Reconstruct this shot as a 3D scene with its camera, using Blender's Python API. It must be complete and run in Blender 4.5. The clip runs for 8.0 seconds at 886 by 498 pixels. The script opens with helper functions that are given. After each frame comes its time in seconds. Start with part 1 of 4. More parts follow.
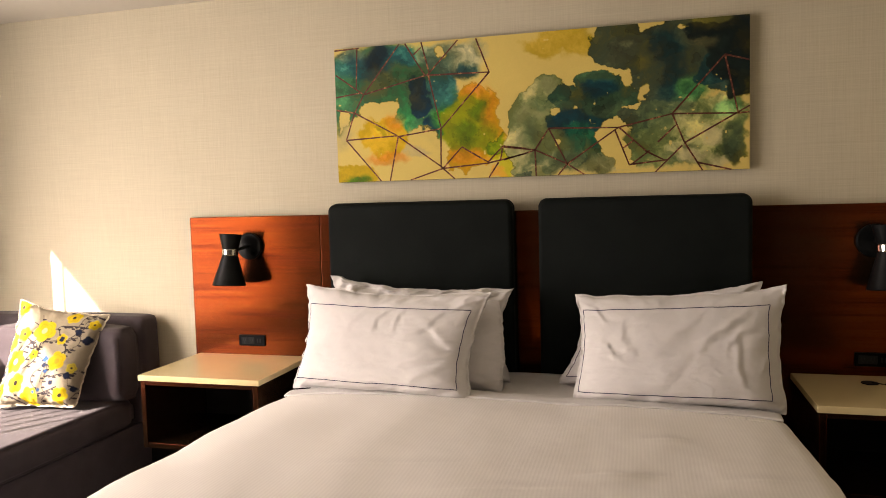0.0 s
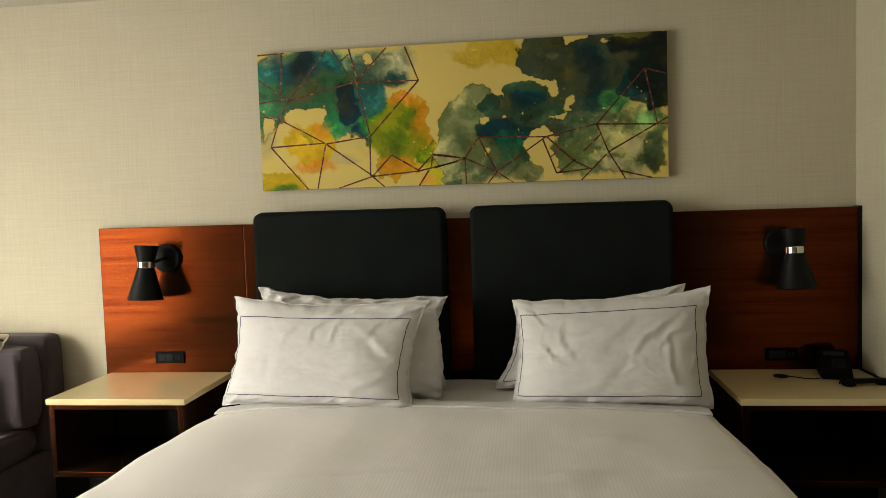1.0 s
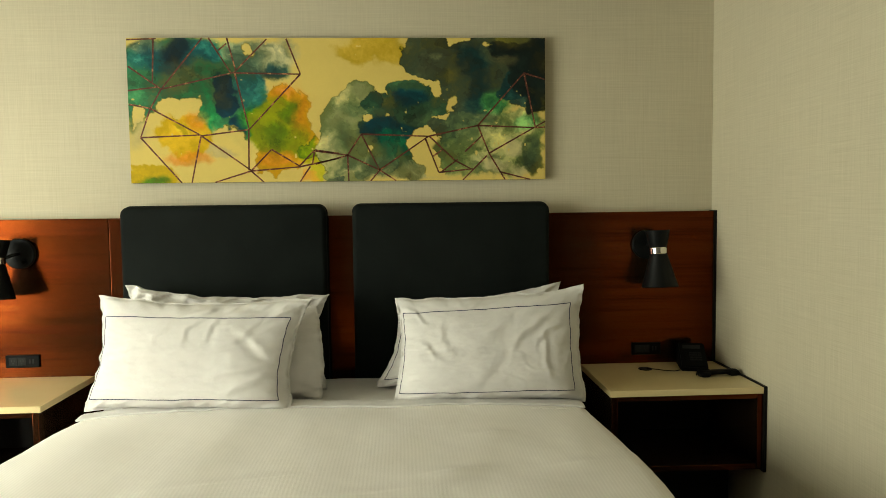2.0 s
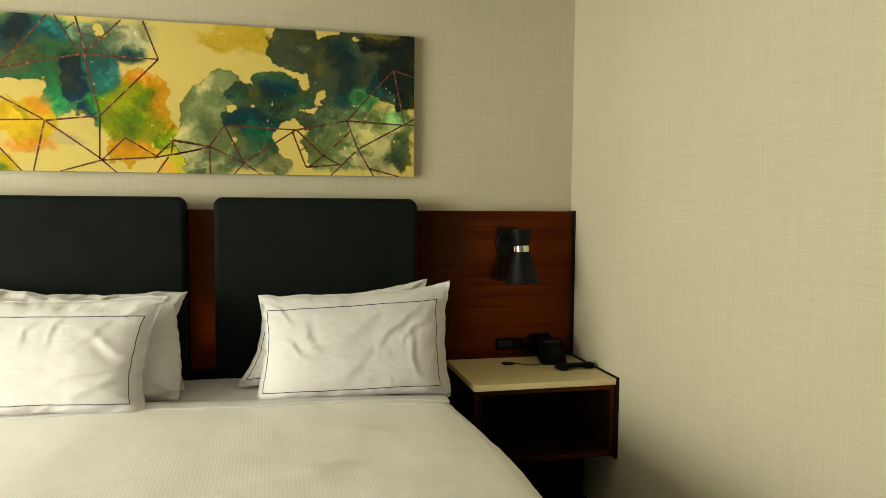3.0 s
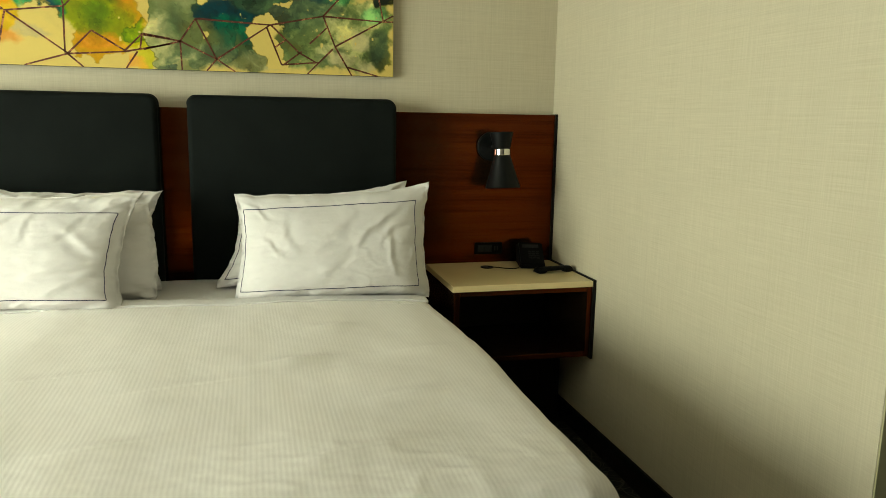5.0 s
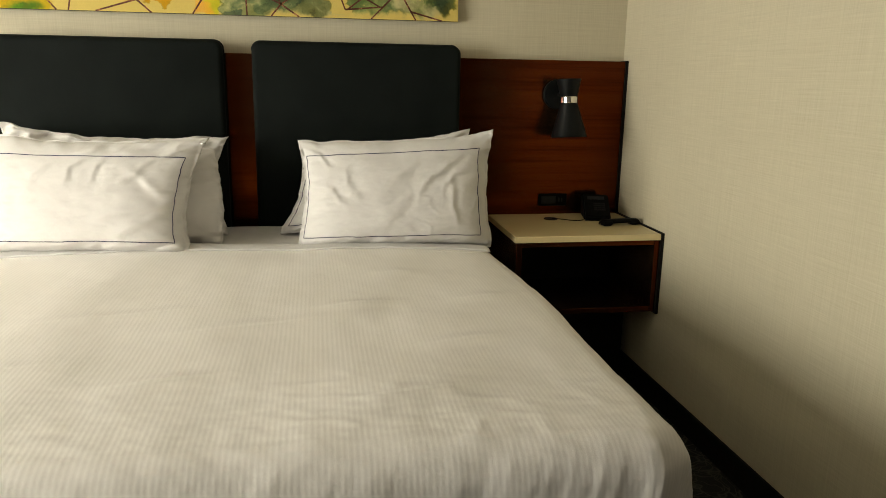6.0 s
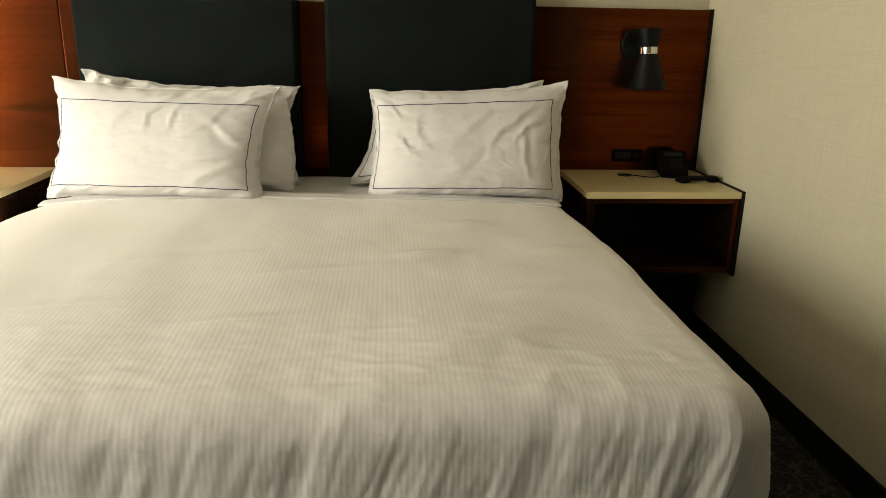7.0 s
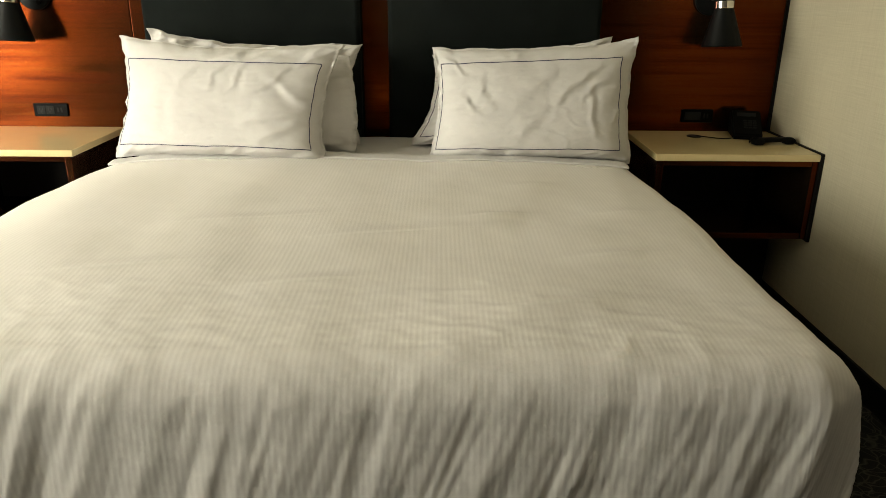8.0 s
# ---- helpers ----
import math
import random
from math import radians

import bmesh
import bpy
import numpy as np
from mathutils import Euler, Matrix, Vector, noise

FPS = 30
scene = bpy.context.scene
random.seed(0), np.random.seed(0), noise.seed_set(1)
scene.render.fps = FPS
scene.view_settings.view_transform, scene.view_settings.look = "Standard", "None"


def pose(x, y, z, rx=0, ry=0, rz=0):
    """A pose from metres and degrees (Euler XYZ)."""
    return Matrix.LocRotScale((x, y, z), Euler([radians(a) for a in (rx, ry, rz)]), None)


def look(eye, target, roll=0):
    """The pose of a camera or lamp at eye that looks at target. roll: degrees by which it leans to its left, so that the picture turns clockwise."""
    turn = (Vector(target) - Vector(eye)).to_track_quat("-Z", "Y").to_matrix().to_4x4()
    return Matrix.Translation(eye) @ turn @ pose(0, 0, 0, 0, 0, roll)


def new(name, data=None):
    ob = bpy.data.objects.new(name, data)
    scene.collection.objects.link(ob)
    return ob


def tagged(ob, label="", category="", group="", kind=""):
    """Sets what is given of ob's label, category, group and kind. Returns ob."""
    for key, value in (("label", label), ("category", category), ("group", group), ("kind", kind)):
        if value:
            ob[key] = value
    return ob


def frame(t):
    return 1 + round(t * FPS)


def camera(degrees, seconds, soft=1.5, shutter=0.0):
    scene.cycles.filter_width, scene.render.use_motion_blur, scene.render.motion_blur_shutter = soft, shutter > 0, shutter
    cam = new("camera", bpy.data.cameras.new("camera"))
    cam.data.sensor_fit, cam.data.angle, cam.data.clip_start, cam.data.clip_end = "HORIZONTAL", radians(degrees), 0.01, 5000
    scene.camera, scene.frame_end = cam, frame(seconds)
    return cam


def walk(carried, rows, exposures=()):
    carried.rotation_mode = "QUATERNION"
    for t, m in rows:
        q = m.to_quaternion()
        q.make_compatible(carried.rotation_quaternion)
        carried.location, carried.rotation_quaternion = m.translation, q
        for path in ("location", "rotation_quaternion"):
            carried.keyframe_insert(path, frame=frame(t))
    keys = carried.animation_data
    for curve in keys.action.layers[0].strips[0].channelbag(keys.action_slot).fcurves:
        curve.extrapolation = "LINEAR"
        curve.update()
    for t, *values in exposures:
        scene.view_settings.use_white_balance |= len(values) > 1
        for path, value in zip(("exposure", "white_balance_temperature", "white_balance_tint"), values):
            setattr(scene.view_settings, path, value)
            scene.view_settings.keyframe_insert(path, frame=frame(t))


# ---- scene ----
cam = camera(62.7, 8.0, soft=0.75)
PATH = [
    (0, (-0.043, 0.137, 1.477), (-0.571, 2.061, 1.342), -1.5),
    (0.5, (-0.137, 0.126, 1.489), (-0.514, 2.086, 1.358), -1.9),
    (1, (-0.225, 0.113, 1.473), (-0.459, 2.096, 1.357), -1.8),
    (1.2, (-0.252, 0.115, 1.486), (-0.42, 2.104, 1.364), -1.5),
    (2.5, (-0.255, 0.114, 1.465), (0.029, 2.089, 1.333), -0.2),
    (3, (-0.239, 0.118, 1.463), (0.217, 2.061, 1.332), 0.5),
    (3.5, (-0.231, 0.121, 1.465), (0.337, 2.032, 1.305), 0.9),
    (4, (-0.224, 0.117, 1.435), (0.363, 2.017, 1.225), 1.0),
    (4.5, (-0.22, 0.119, 1.408), (0.34, 2.018, 1.128), 1.1),
    (6, (-0.22, 0.158, 1.343), (0.113, 2.075, 0.88), 1.0),
    (6.5, (-0.233, 0.173, 1.332), (0.017, 2.088, 0.812), 1.2),
    (7, (-0.23, 0.181, 1.311), (-0.076, 2.091, 0.738), 1.1),
    (7.5, (-0.26, 0.198, 1.307), (-0.175, 2.094, 0.676), 1.1),
    (8, (-0.274, 0.213, 1.298), (-0.257, 2.097, 0.626), 0.5),
]
EXPOSURES = [(0.0, 2.27, 6950, 25), (0.5, 2.06, 6650, 18), (1.0, 1.96, 6500, 8), (2.5, 2.65, 6750, -6), (3.0, 2.72, 6750, -2), (3.5, 2.75, 6750, -6), (4.5, 2.8, 6450, -12), (6.0, 2.57, 6650, 6), (6.5, 2.55, 6700, 9), (7.5, 2.45, 6900, 0), (8.0, 2.42, 6800, 3)]
walk(cam, [(t, look(eye, target, roll)) for t, eye, target, roll in PATH], EXPOSURES)

# ---- light ----
SUN_WAY = Vector((0.45, 0.89, -0.50)).normalized()
world = bpy.data.worlds.new("sky")
scene.world = world
world.use_nodes = True
wn, wl = world.node_tree.nodes, world.node_tree.links
sky = wn.new("ShaderNodeTexSky")
sky.sky_type = "NISHITA"
sky.sun_disc = False
sky.sun_elevation = math.asin(-SUN_WAY.z)
sky.sun_rotation = math.atan2(-SUN_WAY.x, -SUN_WAY.y)
wl.new(sky.outputs[0], wn["Background"].inputs[0])
wn["Background"].inputs[1].default_value = 0.03

sun = new("sun", bpy.data.lights.new("sun", "SUN"))
sun.data.energy = 5.0
sun.data.angle = radians(0.6)
sun.data.color = (1.0, 0.93, 0.80)
sun.matrix_world = look((-6, -3, 5), Vector((-6, -3, 5)) + SUN_WAY)

WIN_Y0, WIN_Y1, WIN_Z0, WIN_Z1 = -0.30, 2.40, 0.45, 2.28
WALL_L, WALL_R, WALL_B, WALL_F, CEIL = -3.70, 1.172, 3.42, -1.30, 2.50
window_light = new("window_light", bpy.data.lights.new("window_light", "AREA"))
window_light.data.shape = "RECTANGLE"
window_light.data.size, window_light.data.size_y = WIN_Y1 - WIN_Y0 - 0.1, WIN_Z1 - WIN_Z0 - 0.1
window_light.data.energy = 29.5
window_light.data.color = (1.0, 0.95, 0.84)
window_light.matrix_world = look((WALL_L - 0.06, (WIN_Y0 + WIN_Y1) / 2, (WIN_Z0 + WIN_Z1) / 2), (2, (WIN_Y0 + WIN_Y1) / 2, (WIN_Z0 + WIN_Z1) / 2))


# ---- materials ----
class Mat:
    """A small wrapper to write node materials briefly."""

    def __init__(self, name, rough=0.6, metal=0.0, spec=0.5):
        self.m = bpy.data.materials.new(name)
        self.m.use_nodes = True
        self.n, self.l = self.m.node_tree.nodes, self.m.node_tree.links
        self.b = self.n["Principled BSDF"]
        self.b.inputs["Roughness"].default_value = rough
        self.b.inputs["Metallic"].default_value = metal
        self.b.inputs["Specular IOR Level"].default_value = spec
        self.coord = self.n.new("ShaderNodeTexCoord")

    def set(self, node, key, value):
        if isinstance(value, bpy.types.NodeSocket):
            self.l.new(value, node.inputs[key])
        else:
            node.inputs[key].default_value = value

    def mapped(self, scale, rot=(0, 0, 0), where="Object"):
        p = self.n.new("ShaderNodeMapping")
        p.inputs["Scale"].default_value = scale
        p.inputs["Rotation"].default_value = rot
        self.l.new(self.coord.outputs[where], p.inputs[0])
        return p.outputs[0]

    def noise(self, vec, scale=5.0, detail=4.0, rough=0.55, distort=0.0):
        t = self.n.new("ShaderNodeTexNoise")
        self.l.new(vec, t.inputs["Vector"])
        t.inputs["Scale"].default_value, t.inputs["Detail"].default_value = scale, detail
        t.inputs["Roughness"].default_value, t.inputs["Distortion"].default_value = rough, distort
        return t.outputs[0]

    def wave(self, vec, scale, distort=0.0, axis="X", profile="SIN"):
        t = self.n.new("ShaderNodeTexWave")
        t.bands_direction, t.wave_profile = axis, profile
        self.l.new(vec, t.inputs["Vector"])
        t.inputs["Scale"].default_value, t.inputs["Distortion"].default_value = scale, distort
        return t.outputs[1]

    def voronoi(self, vec, scale, feature="F1"):
        t = self.n.new("ShaderNodeTexVoronoi")
        t.feature = feature
        self.l.new(vec, t.inputs["Vector"])
        t.inputs["Scale"].default_value = scale
        return t.outputs[0]

    def ramp(self, fac, *stops):
        r = self.n.new("ShaderNodeValToRGB")
        e = r.color_ramp.elements
        while len(e) < len(stops):
            e.new(0.5)
        for k, (p, c) in zip(e, stops):
            k.position, k.color = p, (c, c, c, 1) if isinstance(c, (int, float)) else (*c, 1)
        self.l.new(fac, r.inputs[0])
        return r.outputs[0]

    def mix(self, fac, a, b, how="MIX"):
        x = self.n.new("ShaderNodeMix")
        x.data_type, x.blend_type = "RGBA", how
        self.set(x, 0, fac)
        for i, v in ((6, a), (7, b)):
            self.set(x, i, v if isinstance(v, bpy.types.NodeSocket) else (*v, 1))
        return x.outputs[2]

    def math(self, op, a, b=0.0):
        x = self.n.new("ShaderNodeMath")
        x.operation = op
        self.set(x, 0, a)
        self.set(x, 1, b)
        return x.outputs[0]

    def done(self, color=None, bump=None, strength=0.2, dist=0.002, rough=None, sheen=0.0, coat=0.0):
        if color is not None:
            self.set(self.b, "Base Color", color if isinstance(color, bpy.types.NodeSocket) else (*color, 1))
        if bump is not None:
            k = self.n.new("ShaderNodeBump")
            k.inputs["Strength"].default_value, k.inputs["Distance"].default_value = strength, dist
            self.l.new(bump, k.inputs["Height"])
            self.l.new(k.outputs[0], self.b.inputs["Normal"])
        if rough is not None:
            self.set(self.b, "Roughness", rough)
        self.b.inputs["Sheen Weight"].default_value = sheen
        self.b.inputs["Coat Weight"].default_value = coat
        return self.m


def wallpaper_mat(name):
    """Woven beige wall covering: fine threads both ways, with slubs."""
    k = Mat(name, 0.75, spec=0.25)
    weft = k.noise(k.mapped((6, 6, 420)), 1.0, 3, 0.6)
    warp = k.noise(k.mapped((420, 420, 6)), 1.0, 3, 0.6)
    slub_h = k.noise(k.mapped((3.5, 3.5, 230)), 1.0, 3, 0.6)
    slub_v = k.noise(k.mapped((200, 200, 3.0)), 1.0, 3, 0.6)
    cloud = k.noise(k.mapped((1.2, 1.2, 1.2)), 1.0, 3)
    threads = k.math("ADD", k.math("MULTIPLY", weft, 0.5), k.math("MULTIPLY", warp, 0.5))
    slubs = k.math("ADD", k.math("MULTIPLY", slub_h, 0.6), k.math("MULTIPLY", slub_v, 0.5))
    col = k.ramp(threads, (0.36, (0.50, 0.455, 0.335)), (0.64, (0.575, 0.530, 0.40)))
    col = k.mix(0.28, col, k.ramp(slubs, (0.40, (0.80, 0.79, 0.76)), (0.68, (1.08, 1.08, 1.08))), "MULTIPLY")
    col = k.mix(0.5, col, k.ramp(cloud, (0.3, (0.93, 0.93, 0.92)), (0.7, (1.04, 1.04, 1.03))), "MULTIPLY")
    return k.done(col, k.math("ADD", threads, slubs), 0.2, 0.0008)


def wood_mat(name, lo, hi, rough=0.33, axis="x"):
    """Reddish veneer with straight grain along one axis, dark pores and a few small knots; its orange is coloured into
    the sheen.
    """
    k = Mat(name, rough, spec=0.53)
    k.b.inputs["IOR"].default_value = 1.82
    s = {"x": ((0.9, 22, 22), (2.2, 190, 190)), "y": ((22, 0.9, 22), (190, 2.2, 190)), "z": ((22, 22, 0.9), (190, 190, 2.2))}[axis]
    broad = k.noise(k.mapped(s[0]), 1.0, 4, 0.6, 0.6)
    fine = k.noise(k.mapped(s[1]), 1.0, 3, 0.7)
    col = k.ramp(broad, (0.28, lo), (0.5, tuple((p + q) / 2 for p, q in zip(lo, hi))), (0.74, hi))
    col = k.mix(0.75, col, k.ramp(fine, (0.3, (0.62, 0.55, 0.5)), (0.6, (1.06, 1.06, 1.06))), "MULTIPLY")
    # orange put into the sheen, so window glare glows over a near-black base
    sheen_tint = k.ramp(k.math("ADD", k.math("MULTIPLY", broad, 0.6), k.math("MULTIPLY", fine, 0.4)), (0.36, (0.48, 0.060, 0.006)), (0.50, (0.90, 0.140, 0.010)), (0.62, (1.0, 0.21, 0.017)))
    k.l.new(sheen_tint, k.b.inputs["Specular Tint"])
    knots = k.voronoi(k.mapped((4.5, 4.5, 7.0)), 1.0)
    col = k.mix(0.8, col, k.ramp(knots, (0.03, (0.35, 0.25, 0.2)), (0.10, (1, 1, 1))), "MULTIPLY")
    return k.done(col, fine, 0.05, 0.0004, k.ramp(broad, (0.3, rough + 0.08), (0.7, rough - 0.05)))


def fabric_mat(name, a, b, weave=900.0, rough=0.9, sheen=0.2, bump=0.3, spec=0.2):
    k = Mat(name, rough, spec=spec)
    w = k.noise(k.mapped((weave, weave, weave)), 1.0, 2, 0.7)
    big = k.noise(k.mapped((7, 7, 7)), 1.0, 4)
    f = k.math("ADD", k.math("MULTIPLY", w, 0.5), k.math("MULTIPLY", big, 0.5))
    return k.done(k.ramp(f, (0.35, a), (0.65, b)), w, bump, 0.0008, sheen=sheen)


def plain_mat(name, color, rough=0.4, metal=0.0, vary=0.12, spec=0.5):
    k = Mat(name, rough, metal, spec)
    f = k.noise(k.mapped((30, 30, 30)), 1.0, 5)
    lo, hi = tuple(c * (1 - vary) for c in color), tuple(min(1, c * (1 + vary)) for c in color)
    return k.done(k.ramp(f, (0.3, lo), (0.7, hi)), f, 0.05, 0.0004, k.ramp(f, (0.3, max(0.02, rough - 0.05)), (0.7, rough + 0.07)))


def linen_mat(name, stripe):
    """White bed linen; stripe: a woven rib every 8 mm along the cloth."""
    k = Mat(name, 0.85, spec=0.25)
    uv = k.mapped((1, 1, 1), where="UV")
    weave = k.noise(k.mapped((1100, 1100, 1100)), 1.0, 2, 0.7)
    cre = k.noise(k.mapped((9, 9, 9)), 1.0, 6, 0.62, 0.5)
    if stripe:
        rib = k.wave(uv, 29.0, 0.0, "X")
        col = k.mix(0.6, k.ramp(rib, (0.15, (0.80, 0.772, 0.742)), (0.85, (0.90, 0.87, 0.838))), (0.875, 0.845, 0.813))
        hang = k.noise(k.mapped((26, 5.0, 1), (0, 0, 0.35), "UV"), 1.0, 4, 0.6, 1.2)
        cre = k.math("ADD", cre, k.math("MULTIPLY", hang, 1.1))
        h = k.math("ADD", k.math("MULTIPLY", rib, 0.22), k.math("ADD", k.math("MULTIPLY", cre, 0.35), k.math("MULTIPLY", weave, 0.2)))
        return k.done(col, h, 0.35, 0.0016, sheen=0.1)
    col = k.ramp(cre, (0.3, (0.64, 0.622, 0.61)), (0.7, (0.71, 0.69, 0.678)))
    h = k.math("ADD", k.math("MULTIPLY", cre, 1.6), k.math("MULTIPLY", weave, 0.25))
    return k.done(col, h, 0.45, 0.002, sheen=0.1)


def painted_mat(name, rough, spec=0.4, weave=0.0):
    """Shows the colours painted on a mesh (a printed canvas or cloth)."""
    k = Mat(name, rough, spec=spec)
    a = k.n.new("ShaderNodeVertexColor")
    a.layer_name = "paint"
    g = k.noise(k.mapped((420, 420, 420)), 1.0, 3, 0.7)
    col = k.mix(0.35, a.outputs[0], k.ramp(g, (0.3, (0.8, 0.8, 0.8)), (0.7, (1.12, 1.12, 1.12))), "MULTIPLY")
    return k.done(col, g, weave, 0.0008)


def lacquer_mat():
    """Smooth sprayed lacquer with very faint unevenness."""
    k = Mat("cream_lacquer", 0.2)
    f = k.noise(k.mapped((3, 3, 3)), 1.0, 3)
    fine = k.noise(k.mapped((60, 60, 60)), 1.0, 2)
    return k.done(k.ramp(f, (0.3, (0.68, 0.555, 0.30)), (0.7, (0.72, 0.59, 0.325))), fine, 0.02, 0.0002, k.ramp(f, (0.3, 0.11), (0.7, 0.16)))


def carpet_mat():
    k = Mat("carpet", 0.97, spec=0.1)
    v = k.mapped((1, 1, 1))
    warp = k.n.new("ShaderNodeTexNoise")
    k.l.new(v, warp.inputs["Vector"])
    warp.inputs["Scale"].default_value = 7.0
    bent = k.mix(0.10, v, warp.outputs[1], "LINEAR_LIGHT")
    e1 = k.voronoi(bent, 11.0, "DISTANCE_TO_EDGE")
    e2 = k.voronoi(bent, 17.0, "DISTANCE_TO_EDGE")
    lines = k.math("MINIMUM", e1, e2)
    pile = k.noise(k.mapped((700, 700, 700)), 1.0, 2, 0.8)
    col = k.ramp(lines, (0.0, (0.085, 0.082, 0.070)), (0.045, (0.026, 0.026, 0.024)))
    col = k.mix(0.7, col, k.ramp(pile, (0.3, (0.55, 0.55, 0.55)), (0.7, (1.3, 1.3, 1.3))), "MULTIPLY")
    return k.done(col, pile, 0.8, 0.004)


M_WALL = wallpaper_mat("woven_wallpaper")
M_CEIL = plain_mat("ceiling_paint", (0.56, 0.53, 0.46), 0.85, vary=0.02)
# walls out of view, darkened to keep the bounced light low
M_PASSAGE = plain_mat("low_bounce_passage", (0.07, 0.06, 0.05), 0.8, vary=0.03)
M_PLAIN = plain_mat("painted_plaster", (0.20, 0.18, 0.15), 0.8, vary=0.03)
M_SOUTH = plain_mat("low_bounce_brown_wall", (0.10, 0.085, 0.07), 0.8, vary=0.04)
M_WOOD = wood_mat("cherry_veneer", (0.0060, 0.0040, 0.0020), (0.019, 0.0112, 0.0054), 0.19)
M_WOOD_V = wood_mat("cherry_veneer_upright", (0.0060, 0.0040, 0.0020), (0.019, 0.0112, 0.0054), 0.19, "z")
M_BLACK = plain_mat("black_laminate", (0.006, 0.0055, 0.005), 0.55, spec=0.15)
M_LACQUER = lacquer_mat()
M_HEAD = fabric_mat("charcoal_upholstery", (0.0040, 0.0057, 0.0053), (0.0084, 0.0112, 0.0102), 700, 0.75, 0.0, 0.15, 0.09)
M_DUVET = linen_mat("ribbed_white_linen", True)
M_LINEN = linen_mat("white_linen", False)
M_STITCH = plain_mat("navy_stitching", (0.035, 0.03, 0.075), 0.8)
M_MATTRESS = fabric_mat("mattress_ticking", (0.62, 0.60, 0.55), (0.70, 0.68, 0.63))
M_BASE = fabric_mat("dark_bed_base", (0.010, 0.009, 0.008), (0.020, 0.018, 0.016))
M_SOFA = fabric_mat("mauve_grey_upholstery", (0.044, 0.035, 0.040), (0.078, 0.063, 0.070), 800, 0.85, 0.10, 0.35)
M_LAMP = plain_mat("matt_black_metal", (0.0035, 0.004, 0.004), 0.45, 0.0, 0.1, 0.16)
M_CHROME = plain_mat("chrome", (0.80, 0.78, 0.74), 0.12, 1.0, 0.03)
M_WHITE_IN = plain_mat("white_enamel", (0.75, 0.73, 0.68), 0.4)
M_PLASTIC = plain_mat("black_plastic", (0.0025, 0.0025, 0.0025), 0.5, 0.0, 0.1, 0.07)
M_SLOT = plain_mat("socket_slot", (0.003, 0.003, 0.003), 0.7)
M_GREY = plain_mat("grey_key", (0.016, 0.016, 0.016), 0.6, 0.0, 0.1, 0.12)
M_SKIRT = plain_mat("dark_skirting", (0.006, 0.006, 0.005), 0.6, 0.0, 0.1, 0.15)
M_CARPET = carpet_mat()
M_FRAME = plain_mat("painted_door_frame", (0.40, 0.38, 0.22), 0.45, vary=0.04)
M_WINDOW = plain_mat("dark_window_frame", (0.05, 0.05, 0.05), 0.4)
foil_look = Mat("copper_foil", 0.45, 0.3)
flecks = foil_look.noise(foil_look.mapped((45, 45, 45)), 1.0, 4, 0.7)
M_FOIL = foil_look.done(foil_look.ramp(flecks, (0.40, (0.075, 0.018, 0.012)), (0.56, (0.13, 0.038, 0.020)), (0.64, (0.42, 0.17, 0.07))))
M_ART = painted_mat("printed_canvas", 0.6, 0.2, 0.1)
M_FLORAL = painted_mat("floral_cotton", 0.85, 0.2, 0.25)
glass = Mat("window_glass", 0.0)
glass.b.inputs["Transmission Weight"].default_value = 1.0
M_GLASS = glass.done((1, 1, 1))


# ---- building helpers ----
CLOTH_PARTS = ("case", "cover", "turned_edge", "fitted_sheet", "front_cover", "back_cover", "seat_cushion", "armrest", "backrest", "side_cushion", "mattress", "handset")


def finish(bm, name, mat, smooth=True):
    me = bpy.data.meshes.new(name)
    bm.normal_update()
    bm.to_mesh(me)
    bm.free()
    me.materials.append(mat)
    for p in me.polygons:
        p.use_smooth = smooth
    if smooth:
        if name not in CLOTH_PARTS:
            me.set_sharp_from_angle(angle=radians(20))
    return me


def part(name, bm, mat, parent=None, label=""):
    """Links a bmesh as one mesh object, under a thing or a part."""
    ob = new(name, finish(bm, name, mat))
    if parent is not None:
        ob.parent = parent
        ob.matrix_parent_inverse = parent.matrix_world.inverted()
    return tagged(ob, label)


def thing(name, place, label, category, group="", kind=""):
    ob = new(name)
    ob.empty_display_size = 0.1
    ob.matrix_world = Matrix.Translation(place)
    ob.location = place
    bpy.context.view_layer.update()
    return tagged(ob, label, category, group, kind)


def box(x0, x1, y0, y1, z0, z1, bevel=0.003, seg=2, bm=None):
    b = bmesh.new()
    bmesh.ops.create_cube(b, size=1.0)
    for v in b.verts:
        v.co = Vector(((x0 + x1) / 2 + v.co.x * (x1 - x0), (y0 + y1) / 2 + v.co.y * (y1 - y0), (z0 + z1) / 2 + v.co.z * (z1 - z0)))
    if bevel:
        bmesh.ops.bevel(b, geom=b.edges[:], offset=bevel, segments=seg, profile=0.5, affect="EDGES")
    return b if bm is None else merge(bm, b)


def merge(bm, other):
    me = bpy.data.meshes.new("tmp")
    other.to_mesh(me)
    other.free()
    bm.from_mesh(me)
    bpy.data.meshes.remove(me)
    return bm


def lathe(profile, steps=40, m=Matrix.Identity(4), caps=True):
    """A solid of revolution round z from (radius, height) pairs."""
    bm = bmesh.new()
    rings = []
    for r, z in profile:
        rings.append([bm.verts.new(m @ Vector((r * math.cos(2 * math.pi * i / steps), r * math.sin(2 * math.pi * i / steps), z))) for i in range(steps)])
    for a, b in zip(rings, rings[1:]):
        for i in range(steps):
            bm.faces.new((a[i], a[(i + 1) % steps], b[(i + 1) % steps], b[i]))
    if caps:
        bm.faces.new(rings[0][::-1])
        bm.faces.new(rings[-1])
    return bm


